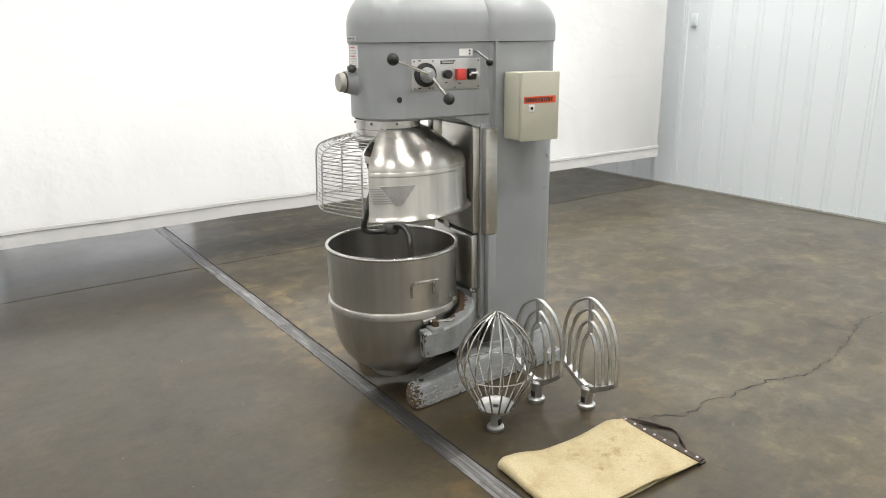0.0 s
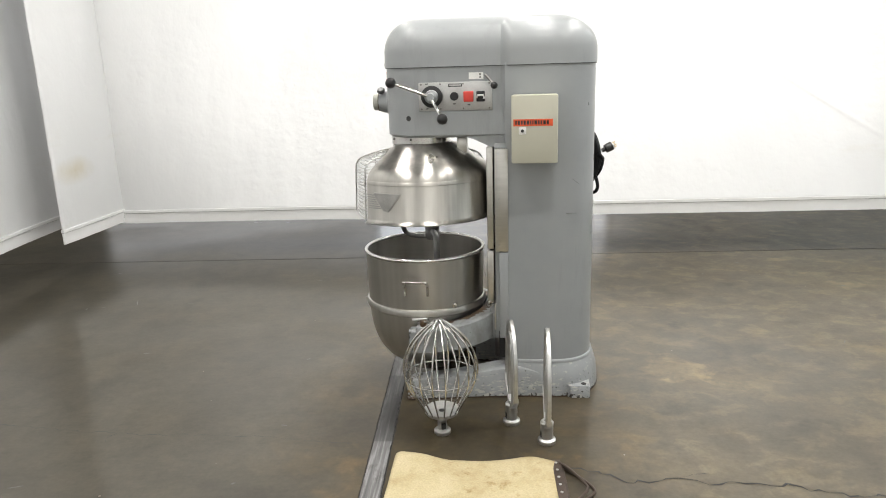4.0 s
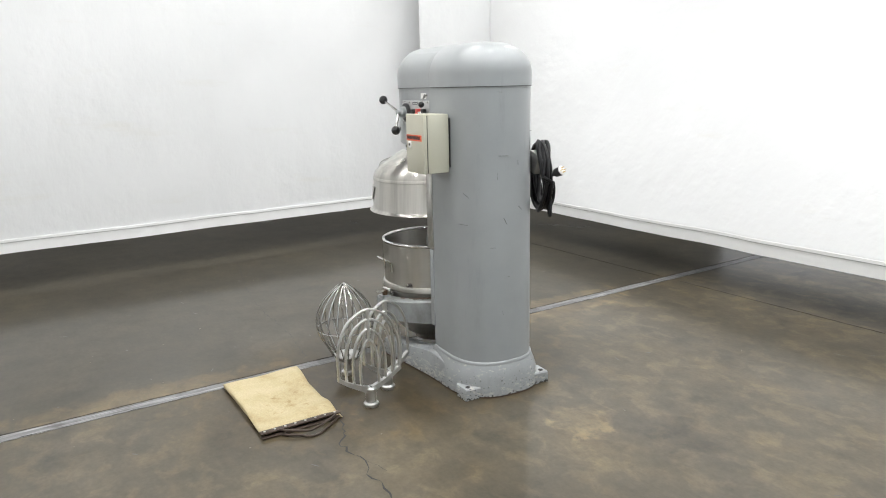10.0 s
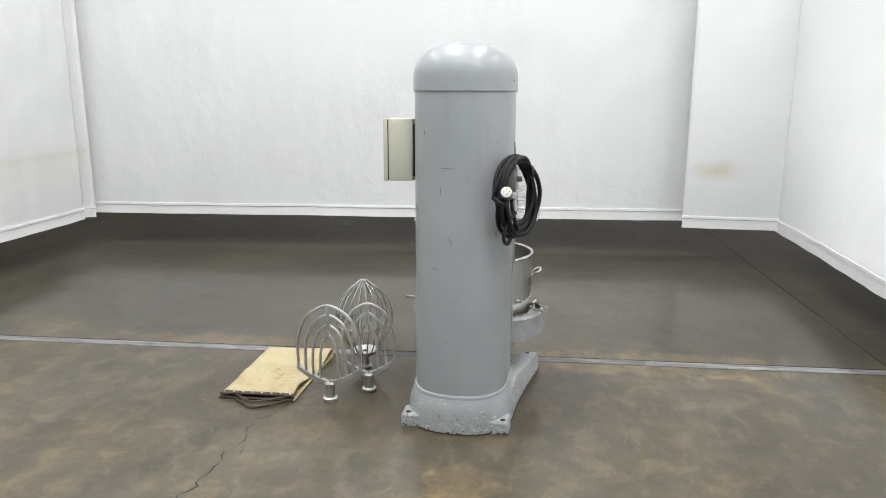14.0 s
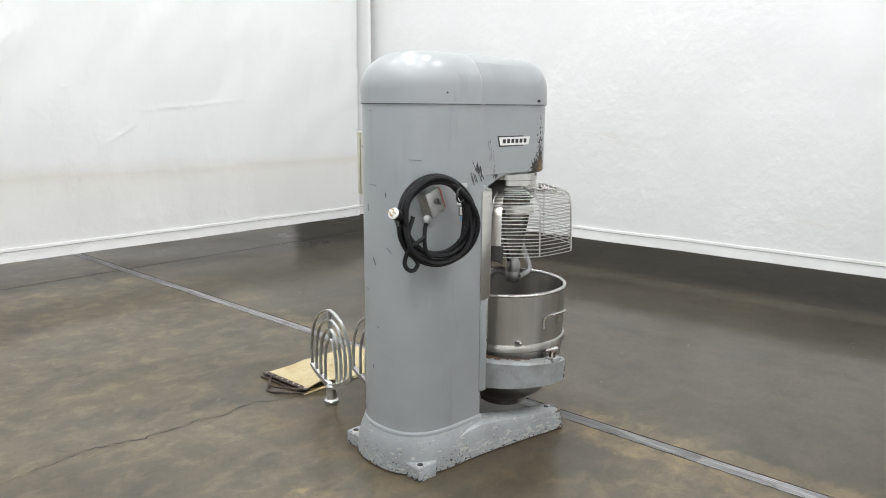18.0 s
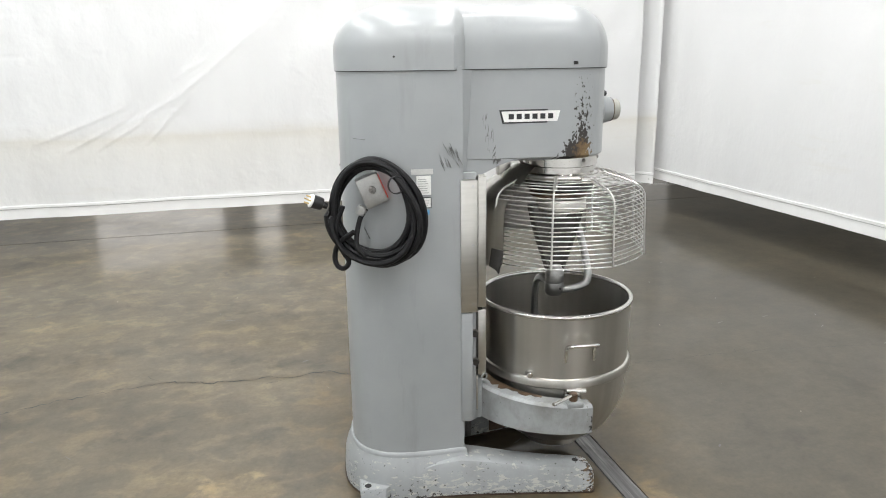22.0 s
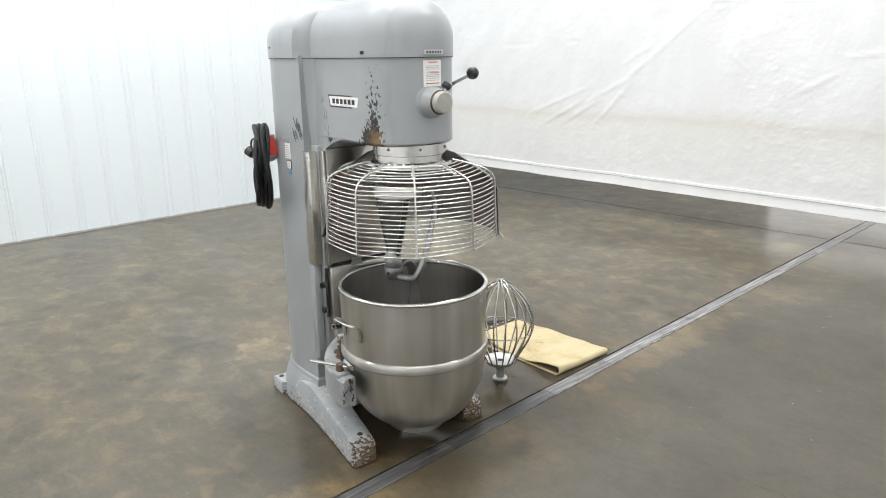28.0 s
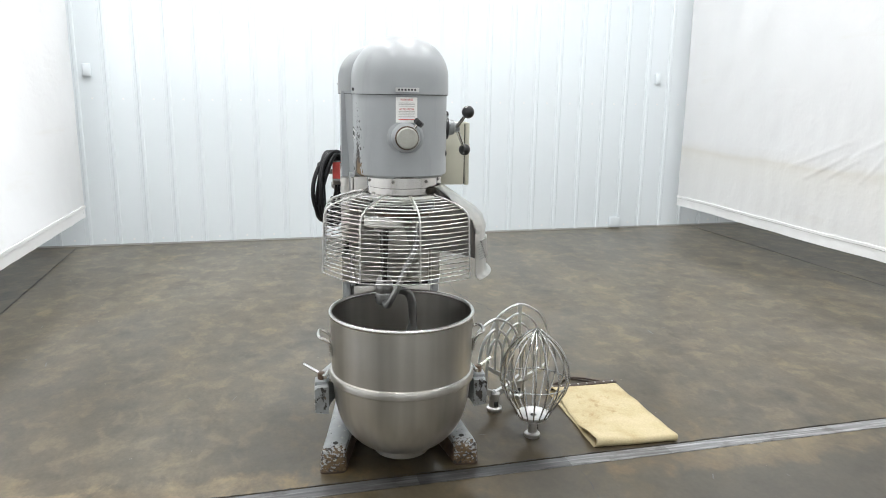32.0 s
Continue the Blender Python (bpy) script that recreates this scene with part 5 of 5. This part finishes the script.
for e in (Vector((0.605, 0.246, 1.442)), Vector((0.382, 0.278, 1.287))):
    d = (e - HC).normalized()
    part("lever_arm", tube([HC - d * 0.008, HC + d * 0.03, e], [0.0085, 0.0072, 0.0058], 10), POLISHED, mixer, "bright steel lever arm")
    part("lever_ball", ball(0.0235, e, 20), BLACK_PLASTIC, mixer, "black ball knob")
part("oil_plug", cyl(0.012, 0.010, pose(0.545, 0.166, 1.285, -90), 12, 0.002), BLACK_PLASTIC, mixer)
part("timer_label", box(0.212, 0.275, 0.1765, 0.1795, 1.448, 1.476), WHITE, mixer, "small torn white label")
part("timer_dot", join_bm(*[cyl(0.004, 0.0012, pose(0.226, 0.1792, z, -90), 10) for z in (1.456, 1.468)]), INK, mixer)
part("small_lever", tube([(0.205, 0.172, 1.466), (0.200, 0.196, 1.463), (0.166, 0.228, 1.428)], 0.0045, 8), DULL_STEEL, mixer)
part("small_lever_ball", ball(0.0155, (0.163, 0.233, 1.421), 16), BLACK_PLASTIC, mixer, "black ball knob")

# electrical box on the control side
cb = part("electrical_box", box(-0.101, 0.084, 0.222, 0.334, 1.107, 1.381, 0.005), BOX_GREY, mixer, "beige enamelled electrical box")
part("box_standoff", box(-0.09, 0.075, 0.209, 0.224, 1.13, 1.36), DARK, cb)
dr = part("box_door", box(-0.103, 0.086, 0.337, 0.357, 1.105, 1.383, 0.005), BOX_GREY, cb)
part("door_gasket", box(-0.098, 0.081, 0.332, 0.339, 1.110, 1.378), DARK, cb)
part("door_tape", box(-0.082, 0.078, 0.3568, 0.3585, 1.258, 1.286), ORANGE, dr, "orange warning tape with dark lettering")
rnd = random.Random(3)
bars = bmesh.new()
x = 0.070
while x > -0.065:
    w = rnd.uniform(0.005, 0.011)
    bmesh.ops.create_cube(bars, size=1, matrix=Matrix.Translation((x - w / 2, 0.3588, 1.2725)) @ Matrix.Diagonal((w, 0.001, 0.016, 1)))
    x -= w + 0.004
part("tape_lettering", bars, INK, dr, smooth=False)
lt = part("door_lock", box(0.026, 0.056, 0.3568, 0.3618, 1.224, 1.254, 0.003), WHITE, dr, "pale square lock")
part("key_hole", cyl(0.0065, 0.002, pose(0.041, 0.3612, 1.239, -90), 12), INK, lt)

# labels on the plate side
pl = part("name_plate", loft([[(0.250, y, 1.371), (0.468, y, 1.371), (0.456, y, 1.326), (0.262, y, 1.326)] for y in (-0.1615, -0.1645)]), INK, mixer, "black-edged maker's nameplate", False)
part("plate_face", loft([[(0.2575, y, 1.3660), (0.4605, y, 1.3660), (0.4508, y, 1.3310), (0.2672, y, 1.3310)] for y in (-0.1642, -0.1654)]), WHITE, pl, "", False)
marks = bmesh.new()
for i in range(6):
    bmesh.ops.create_cube(marks, size=1, matrix=Matrix.Translation((0.291 + 0.0272 * i, -0.1658, 1.3485)) @ Matrix.Diagonal((0.0175, 0.001, 0.0175, 1)))
part("plate_mark", marks, INK, pl, "", False)
wl = part("warning_label", lathe([(0.1842, 1.493), (0.1855, 1.492), (0.1855, 1.405), (0.1842, 1.404)], 10, (0.482, 0.008), -11, 13), WHITE, mixer, "white and red warning label")
for z, h, mt in ((1.458, 0.0008, SEAM_TAPE), (1.453, 0.0008, SEAM_TAPE), (1.447, 0.0008, SEAM_TAPE), (1.428, 0.0008, SEAM_TAPE), (1.423, 0.0008, SEAM_TAPE), (1.417, 0.0008, SEAM_TAPE), (1.410, 0.0008, SEAM_TAPE), (1.400, 0.0015, RED_INK)):
    part("label_line", lathe([(0.1856, z + 0.015 + h), (0.1862, z + 0.015 + h), (0.1862, z + 0.015 - h), (0.1856, z + 0.015 - h)], 6, (0.482, 0.008), -8, 10), mt, wl)
writing("label_text", "WARNING", 0.0095, pose(0.6685, 0.011, 1.4845, 90, 0, 90), RED_INK, wl, 0.0003)
writing("label_text", "ATTENTION", 0.0095, pose(0.6685, 0.011, 1.4510, 90, 0, 90), RED_INK, wl, 0.0003)
bd = part("cover_badge", lathe([(0.1915, 1.5265), (0.194, 1.5255), (0.194, 1.5125), (0.1915, 1.5115)], 8, (0.482, 0.008), -11, 14), SILVER, mixer, "narrow maker's badge")
for k in range(6):
    part("badge_mark", lathe([(0.194, 1.5225), (0.1948, 1.5225), (0.1948, 1.5160), (0.194, 1.5160)], 2, (0.482, 0.008), -8.5 + 3.4 * k, -6.4 + 3.4 * k), INK, bd)
for x0, x1, z0, z1, mt in ((-0.054, 0.018, 1.175, 1.193, SILVER), (-0.037, 0.010, 1.108, 1.171, WHITE), (-0.026, 0.011, 1.064, 1.100, INK), (-0.0235, 0.0085, 1.0665, 1.0975, WHITE), (-0.017, 0.004, 1.042, 1.058, BLUE)):
    lb = part("rating_label", box(x0, x1, -0.2168 if x0 == -0.0235 else -0.2160, -0.2140, z0, z1), mt, mixer)
    if mt is WHITE:
        r = random.Random(int(z0 * 1000))
        for k in range(int((z1 - z0) / 0.0075) - 1):
            e = r.uniform(0.004, 0.018) * (x1 - x0) / 0.05
            part("label_line", box(x0 + 0.004, x1 - e, -0.2172, -0.2167, z0 + 0.006 + k * 0.0075, z0 + 0.0078 + k * 0.0075), SEAM_TAPE, lb, "", False)
part("conduit_box", box(-0.200, -0.125, -0.262, -0.205, 1.085, 1.185, 0.006), GALVANISED, mixer, "grey galvanised conduit box", True, Matrix.Translation((-0.02, 0.012, 0)) @ Matrix.Translation((-0.16, -0.23, 1.13)) @ Matrix.Rotation(radians(-22), 4, "Y") @ Matrix.Translation((0.16, 0.23, -1.13)))
CBM = Matrix.Translation((-0.02, 0.012, 0)) @ Matrix.Translation((-0.16, -0.23, 1.13)) @ Matrix.Rotation(radians(-22), 4, "Y") @ Matrix.Translation((0.16, 0.23, -1.13))
part("red_label", box(-0.1255, -0.1230, -0.261, -0.215, 1.095, 1.175), RED, mixer, "red label", False, CBM)
part("box_toggle", join_bm(cyl(0.012, 0.010, pose(-0.160, -0.262, 1.140, 90), 14, 0.002), box(-0.163, -0.157, -0.285, -0.268, 1.128, 1.152, 0.002)), DULL_STEEL, mixer, "", True, CBM)
part("cable_gland", join_bm(cyl(0.014, 0.03, pose(0, 0, 0), 12, 0.002), cyl(0.018, 0.012, pose(0, 0, 0.008), 6)), GALVANISED, mixer, "", True, pose(-0.215, -0.24, 1.085, 0, 205, 0))

# ---- bowl ----
bowl = thing("mixing_bowl", MIXER @ pose(AX, AY, 0), "large brushed stainless mixing bowl held in the mixer's yoke", "bowl")
prof = [(0.108, 0.076), (0.112, 0.084), (0.112, 0.098), (0.135, 0.106), (0.185, 0.136), (0.230, 0.188), (0.260, 0.256), (0.274, 0.330), (0.279, 0.402), (0.281, 0.48), (0.283, 0.57), (0.285, 0.660)]
prof = [(p.x, p.z) for p in smooth_path([(r, 0, z) for r, z in prof], 4)]
inner = [(0.280, 0.656), (0.278, 0.52), (0.274, 0.402), (0.268, 0.33), (0.252, 0.258), (0.222, 0.195), (0.177, 0.144), (0.10, 0.112), (0.001, 0.108)]
part("bowl_body", lathe(prof + inner, 72), BOWL_STEEL, bowl)
part("rim", lathe([(0.2825 + 0.0085 * math.cos(a), 0.662 + 0.0085 * math.sin(a)) for a in [6.28318 * k / 10 for k in range(11)]], 72), POLISHED, bowl, "rolled bright rim")
part("belly_band", lathe([(0.278, 0.432), (0.287, 0.428), (0.291, 0.420), (0.291, 0.400), (0.286, 0.394), (0.276, 0.392)], 72), BOWL_STEEL, bowl, "raised band")
part("foot_ring", lathe([(0.100, 0.071), (0.113, 0.071), (0.115, 0.098), (0.100, 0.098), (0.100, 0.071)], 48), BOWL_STEEL, bowl)
for s in (-1, 1):
    pts = []
    for dx, dy, dz in ((-0.052, 0.008, 0.500), (-0.052, 0.010, 0.545), (-0.052, 0.030, 0.566), (-0.046, 0.050, 0.574), (0.0, 0.056, 0.576), (0.046, 0.050, 0.574), (0.052, 0.030, 0.566), (0.052, 0.010, 0.545), (0.052, 0.008, 0.500)):
        pts.append((dx, s * (0.281 - 0.006 + dy), dz))
    part("bowl_handle", tube(smooth_path(pts, 4), 0.0066, 8), POLISHED, bowl, "bent steel bar handle")
    part("locating_pin", cyl(0.011, 0.03, pose(-0.17, s * 0.22, 0.445, -90 * s), 12, 0.002), POLISHED, bowl)

# ---- dough hook in the mixer ----
hook = thing("dough_hook", MIXER @ pose(0.493, -0.058, 0), "grey cast dough hook fitted to the mixer's shaft", "dough hook")
part("hook_shaft", lathe([(0.001, 0.800), (0.022, 0.796), (0.034, 0.772), (0.0355, 0.735), (0.034, 0.731), (0.0355, 0.727), (0.035, 0.692), (0.028, 0.682), (0.001, 0.680)], 28), HOOK_METAL, hook, "cast hub")
part("hook_pin", cyl(0.0045, 0.004, pose(0.012, -0.0335, 0.712, 90), 10), DARK_STEEL, hook)
part("hook_plate", loft([[(-w, -0.006, z), (w + 0.004, -0.006, z), (w + 0.004, 0.006, z), (-w, 0.006, z)] for w, z in ((0.104, 1.028), (0.088, 0.96), (0.062, 0.87), (0.038, 0.798), (0.028, 0.776))]), HOOK_WEB, hook, "flat tapered web of the hook")
for e in (-1, 1):
    part("hook_rib", tube([(e * 0.098, 0, 1.026), (e * 0.083, 0, 0.96), (e * 0.057, 0, 0.87), (e * 0.027, 0, 0.785)], [0.012, 0.012, 0.011, 0.011], 8), DARK_STEEL, hook, "dark rounded edge of the web")
part("hook_arm", tube(smooth_path([(0.0, 0.0, 0.700), (0.05, 0.002, 0.697), (0.110, 0.006, 0.706), (0.136, 0.014, 0.732), (0.139, 0.043, 0.79), (0.127, 0.083, 0.88), (0.110, 0.116, 0.96), (0.085, 0.118, 1.02)], 6), 0.0145, 10, flat=0.8), HOOK_METAL, hook)
part("hook_blade", tube(smooth_path([(-0.005, 0.02, 0.712), (-0.018, 0.060, 0.728), (-0.032, 0.100, 0.712), (-0.036, 0.117, 0.66), (-0.036, 0.118, 0.56), (-0.030, 0.110, 0.44), (-0.010, 0.080, 0.32), (0.040, 0.030, 0.24), (0.090, -0.010, 0.22), (0.120, -0.030, 0.25)], 6), [0.019] * 24 + [0.025] * 20 + [0.020] * 11, 10, flat=0.7), HOOK_METAL, hook)

# ---- coiled power cord ----
cord = thing("power_cord", MIXER @ pose(-0.178, -0.247, 1.066, 0, 0, -24), "coiled black power cord with a plug, hung on the column's flank", "power cord")
rnd = random.Random(8)
pts = []
for i in range(8 * 40):
    a = 6.28318 * i / 40
    k = i / 40
    loose = 0.55 - 0.45 * math.sin(a + 0.6)
    rx = 0.140 + 0.024 * math.sin(k * 2.3 + 0.4) * loose + 0.004 * math.sin(a * 3 + k)
    rz = 0.158 + 0.022 * math.cos(k * 1.9) * loose
    y = 0.016 - 0.016 * (k % 3) + 0.010 * math.sin(a * 2 + k)
    x = -rx * math.cos(a) * (1 - 0.07 * math.sin(a)) + 0.010 * math.sin(k * 1.3)
    pts.append((x, y, rz * math.sin(a) - 0.06 * x + 0.008 * math.cos(k * 2.7)))
part("cable", tube(pts, 0.0100, 8), RUBBER, cord)
part("cable_tail", tube(smooth_path([(-0.10, -0.02, 0.02), (-0.125, -0.03, -0.06), (-0.105, -0.03, -0.125), (-0.085, -0.028, -0.16), (-0.10, -0.028, -0.185), (-0.125, -0.026, -0.18), (-0.135, -0.024, -0.15), (-0.115, -0.03, -0.10), (-0.06, -0.035, -0.06)], 6), 0.0085, 8), RUBBER, cord)
part("cable_lead", tube(smooth_path([(-0.03, 0.0, 0.01), (-0.05, -0.01, -0.03), (-0.055, -0.03, -0.10), (-0.03, -0.03, -0.14)], 6), 0.0085, 8), RUBBER, cord)
plug_m = pose(-0.150, -0.032, 0.020, 0, -66, 40) @ Matrix.Scale(0.85, 4)
plug = part("plug", lathe([(0.001, 0), (0.012, 0), (0.014, 0.018), (0.024, 0.022), (0.026, 0.045), (0.026, 0.062), (0.001, 0.062)], 24), BLACK_PLASTIC, cord, "black and white plug", True, plug_m)
part("plug_face", lathe([(0.001, 0.062), (0.0255, 0.062), (0.0255, 0.067), (0.022, 0.069), (0.001, 0.069)], 24), WHITE, plug)
for a in (0, 90, 180, 270):
    part("prong", box(-0.002, 0.002, 0.010, 0.016, 0.068, 0.088), BRASS, plug, "", False, pose(0, 0, 0, 0, 0, a))
part("cable_tie", lathe([(0.026, -0.004), (0.029, -0.004), (0.029, 0.004), (0.026, 0.004), (0.026, -0.004)], 16), INK, cord, "", True, pose(0.085, -0.03, 0.095, 90, 0, 0) @ pose(0, 0, 0, 0, 40, 0))

# ---- wire whip standing on its hub ----
whip = thing("wire_whip", pose(1.632, 1.987, 0, 0, 0, 20), "large steel wire whip standing upside down on the floor", "whisk")
hubp = part("whip_hub", lathe([(0.001, 0), (0.033, 0), (0.035, 0.004), (0.035, 0.016), (0.031, 0.02), (0.021, 0.022), (0.019, 0.060), (0.024, 0.070), (0.046, 0.082), (0.066, 0.094), (0.073, 0.104), (0.075, 0.112), (0.066, 0.112), (0.055, 0.104), (0.018, 0.104), (0.012, 0.090), (0.001, 0.090)], 40), CAST_ALU, whip, "cast hub dish")
part("hub_slot", box(-0.010, 0.010, -0.0235, -0.012, 0.026, 0.052, 0.002), DARK, hubp)
part("hub_hole", cyl(0.012, 0.002, pose(0, 0, 0.1042), 14), DARK, hubp)
W = 18
for i in range(W):
    a = 6.28318 * i / W
    off = 0.006 * math.sin(i * 2.4)
    q = [(0.070, 0.106), (0.103, 0.165), (0.137, 0.225), (0.153, 0.285), (0.146, 0.345), (0.116, 0.410), (0.068, 0.464), (0.026, 0.494 + off), (0.004, 0.503 + off)]
    part("whip_wire", tube(smooth_path([(r * math.cos(a), r * math.sin(a), z) for r, z in q], 4), 0.0038, 6), WHIP_WIRE, whip)
part("hoop", tube([(0.1505 * math.cos(6.28318 * k / 48), 0.1505 * math.sin(6.28318 * k / 48), 0.266) for k in range(48)], 0.0032, 6, True), WHIP_WIRE, whip)


# ---- flat beaters standing on their hubs ----
def flat_bar(pts, deep, wide):
    """A cast bar of rounded oblong section along a line in the plane x = 0."""
    rings = []
    for i, p in enumerate(pts):
        d = pts[min(i + 1, len(pts) - 1)] - pts[max(i - 1, 0)]
        n = Vector((0, -d.z, d.y)).normalized()
        sec = ((-1, -0.55), (-0.75, -1), (0.75, -1), (1, -0.55), (1, 0.55), (0.75, 1), (-0.75, 1), (-1, 0.55))
        rings.append([p + Vector((deep * a, 0, 0)) + n * (wide * b) for a, b in sec])
    return loft(rings)


def beater(m, height, half, spans, label):
    t = thing("flat_beater", m, label, "mixer beater", "flat beaters")
    hb = part("beater_hub", lathe([(0.001, 0), (0.035, 0), (0.037, 0.004), (0.037, 0.016), (0.033, 0.020), (0.025, 0.022), (0.025, 0.075), (0.028, 0.090), (0.022, 0.098), (0.001, 0.098)], 32), CAST_ALU, t, "cast hub with a pin slot")
    part("hub_slot", box(-0.0265, -0.016, -0.011, 0.011, 0.026, 0.054, 0.002), DARK, hb)
    part("hub_hole", cyl(0.012, 0.002, pose(0, 0, 0.0972), 12), DARK, hb)
    # V-shaped foot bar
    for s in (-1, 1):
        part("foot_bar", loft([[(-0.011, s * y, z), (0.011, s * y, z), (0.011, s * y, z + h), (-0.011, s * y, z + h)] for y, z, h in ((0.0, 0.062, 0.036), (half * 0.37, 0.093, 0.026), (half * 0.74, 0.128, 0.022), (half, 0.158, 0.02))]), CAST_ALU, t)
    for hw, drop in spans:
        top = height - drop
        z0 = 0.075 + hw * 0.085 / half
        side = [(hw * 0.985, z0), (hw, z0 + (top - z0) * 0.30), (hw * 0.93, z0 + (top - z0) * 0.56), (hw * 0.68, z0 + (top - z0) * 0.82), (hw * 0.31, z0 + (top - z0) * 0.955), (0.0, top)]
        path = [(0, -y, z) for y, z in side] + [(0, y, z) for y, z in reversed(side[:-1])]
        part("beater_bar", flat_bar(smooth_path(path, 4), 0.0085, 0.0050), CAST_ALU, t)
    part("centre_bar", loft([[(-0.009, -w, z), (0.009, -w, z), (0.009, w, z), (-0.009, w, z)] for z, w in ((height - spans[-1][1] - 0.005, 0.007), (height - 0.06, 0.006), (height + 0.004, 0.009))]), CAST_ALU, t)
    return t


beater(pose(2.063, 1.903, 0, 0, 0, -3), 0.488, 0.163, ((0.160, 0), (0.122, 0.048), (0.085, 0.098), (0.047, 0.150)), "bright cast aluminium flat beater standing near the canvas sling")
beater(pose(1.928, 2.070, 0, 0, 0, 5), 0.464, 0.136, ((0.133, 0), (0.086, 0.050), (0.046, 0.100)), "bright cast aluminium flat beater standing beside the mixer")

# ---- folded canvas sling with a riveted bar and wire handles ----
sling = thing("canvas_sling", pose(1.430, 1.552, 0, 0, 0, 0), "folded tan canvas sling with riveted steel bars and wire handles", "canvas sling")


def sling_canvas():
    """One sheet folded over: upper layer, an open rolled fold, lower layer on the floor."""
    rows = []
    nv, nu = 18, 26
    for j in range(nv + 1):
        v = j / nv
        h = 0.027 + 0.017 * v ** 1.5 + 0.003 * math.sin(v * 9)
        ax, ay = 0.007 + 0.020 * v, -0.187 + 0.387 * v
        bx, by = 0.650 + 0.010 * v, -0.203 + 0.371 * v
        row = []
        for i in range(nu + 1):
            u = 1 - i / nu
            rise = (1 - u) ** (1.7 + 0.8 * (1 - v))
            z = 0.0185 + (h - 0.0185) * rise + (0.007 * math.sin(5.5 * u + 2.5 * v) * math.sin(math.pi * u) + 0.010 * noise.noise(Vector((u * 4, v * 2.5, 1)))) * min(1, 5 * u) * min(1, 4 * (1 - u))
            z += 0.022 * v * v * math.exp(-((u - 0.82) / 0.13) ** 2) - 0.010 * v * math.exp(-((u - 0.32) / 0.15) ** 2) + 0.012 * (1 - v) ** 2 * math.exp(-((u - 0.62) / 0.12) ** 2)
            row.append((ax + h * 0.5 + (bx - ax - h * 0.5) * u, ay + (by - ay) * u + 0.006 * math.sin(4 * u + v), max(z, 0.012)))
        for k in range(1, 9):
            a = math.pi / 2 + math.pi * k / 9
            row.append((ax + h * 0.5 + h * 0.5 * math.cos(a), ay + 0.001 * k, 0.5 * h + 0.001 + 0.5 * h * math.sin(a)))
        for i in range(nu + 1):
            u = i / nu
            row.append((ax + h * 0.5 + (bx + 0.012 - ax - h * 0.5) * u, ay + 0.010 + (by - ay) * u, 0.0035 + 0.003 * math.sin(6 * u + 3 * v) ** 2 * math.sin(math.pi * u)))
        rows.append(row)
    return loft(rows, False, False)


HANDLE_WIRE = plain("dark_rusty_wire", (0.060, 0.042, 0.032), 0.55, 0.3, 0.4, 30, 0.2)
cs = part("canvas", sling_canvas(), CANVAS, sling)
sm = cs.modifiers.new("thick", "SOLIDIFY")
sm.thickness, sm.offset = 0.004, 0
for z, dx, nm in ((0.0208, 0.0, "upper_bar"), (0.0035, 0.012, "lower_bar")):
    b = part(nm, box(0.632 + dx, 0.664 + dx, -0.210, 0.172, z, z + 0.0055, 0.001), HANDLE_WIRE, sling, "dark steel bar with rivets")
    if dx == 0:
        for k in range(8):
            part("rivet", cyl(0.0055, 0.003, pose(0.647, -0.19 + 0.0485 * k, z + 0.005), 8), SILVER, b)
    hz = z + 0.004
    part("wire_handle", tube(smooth_path([(0.660 + dx, 0.150, hz), (0.688 + dx, 0.118, hz), (0.738 + dx * 2, 0.015 + dx, hz - 0.002), (0.741 + dx * 2, -0.02, hz - 0.002), (0.722 + dx, -0.055, hz - 0.001), (0.684 + dx, -0.105, hz), (0.660 + dx, -0.125, hz)], 4), 0.0055, 8), HANDLE_WIRE, sling, "rusty bent wire handle")
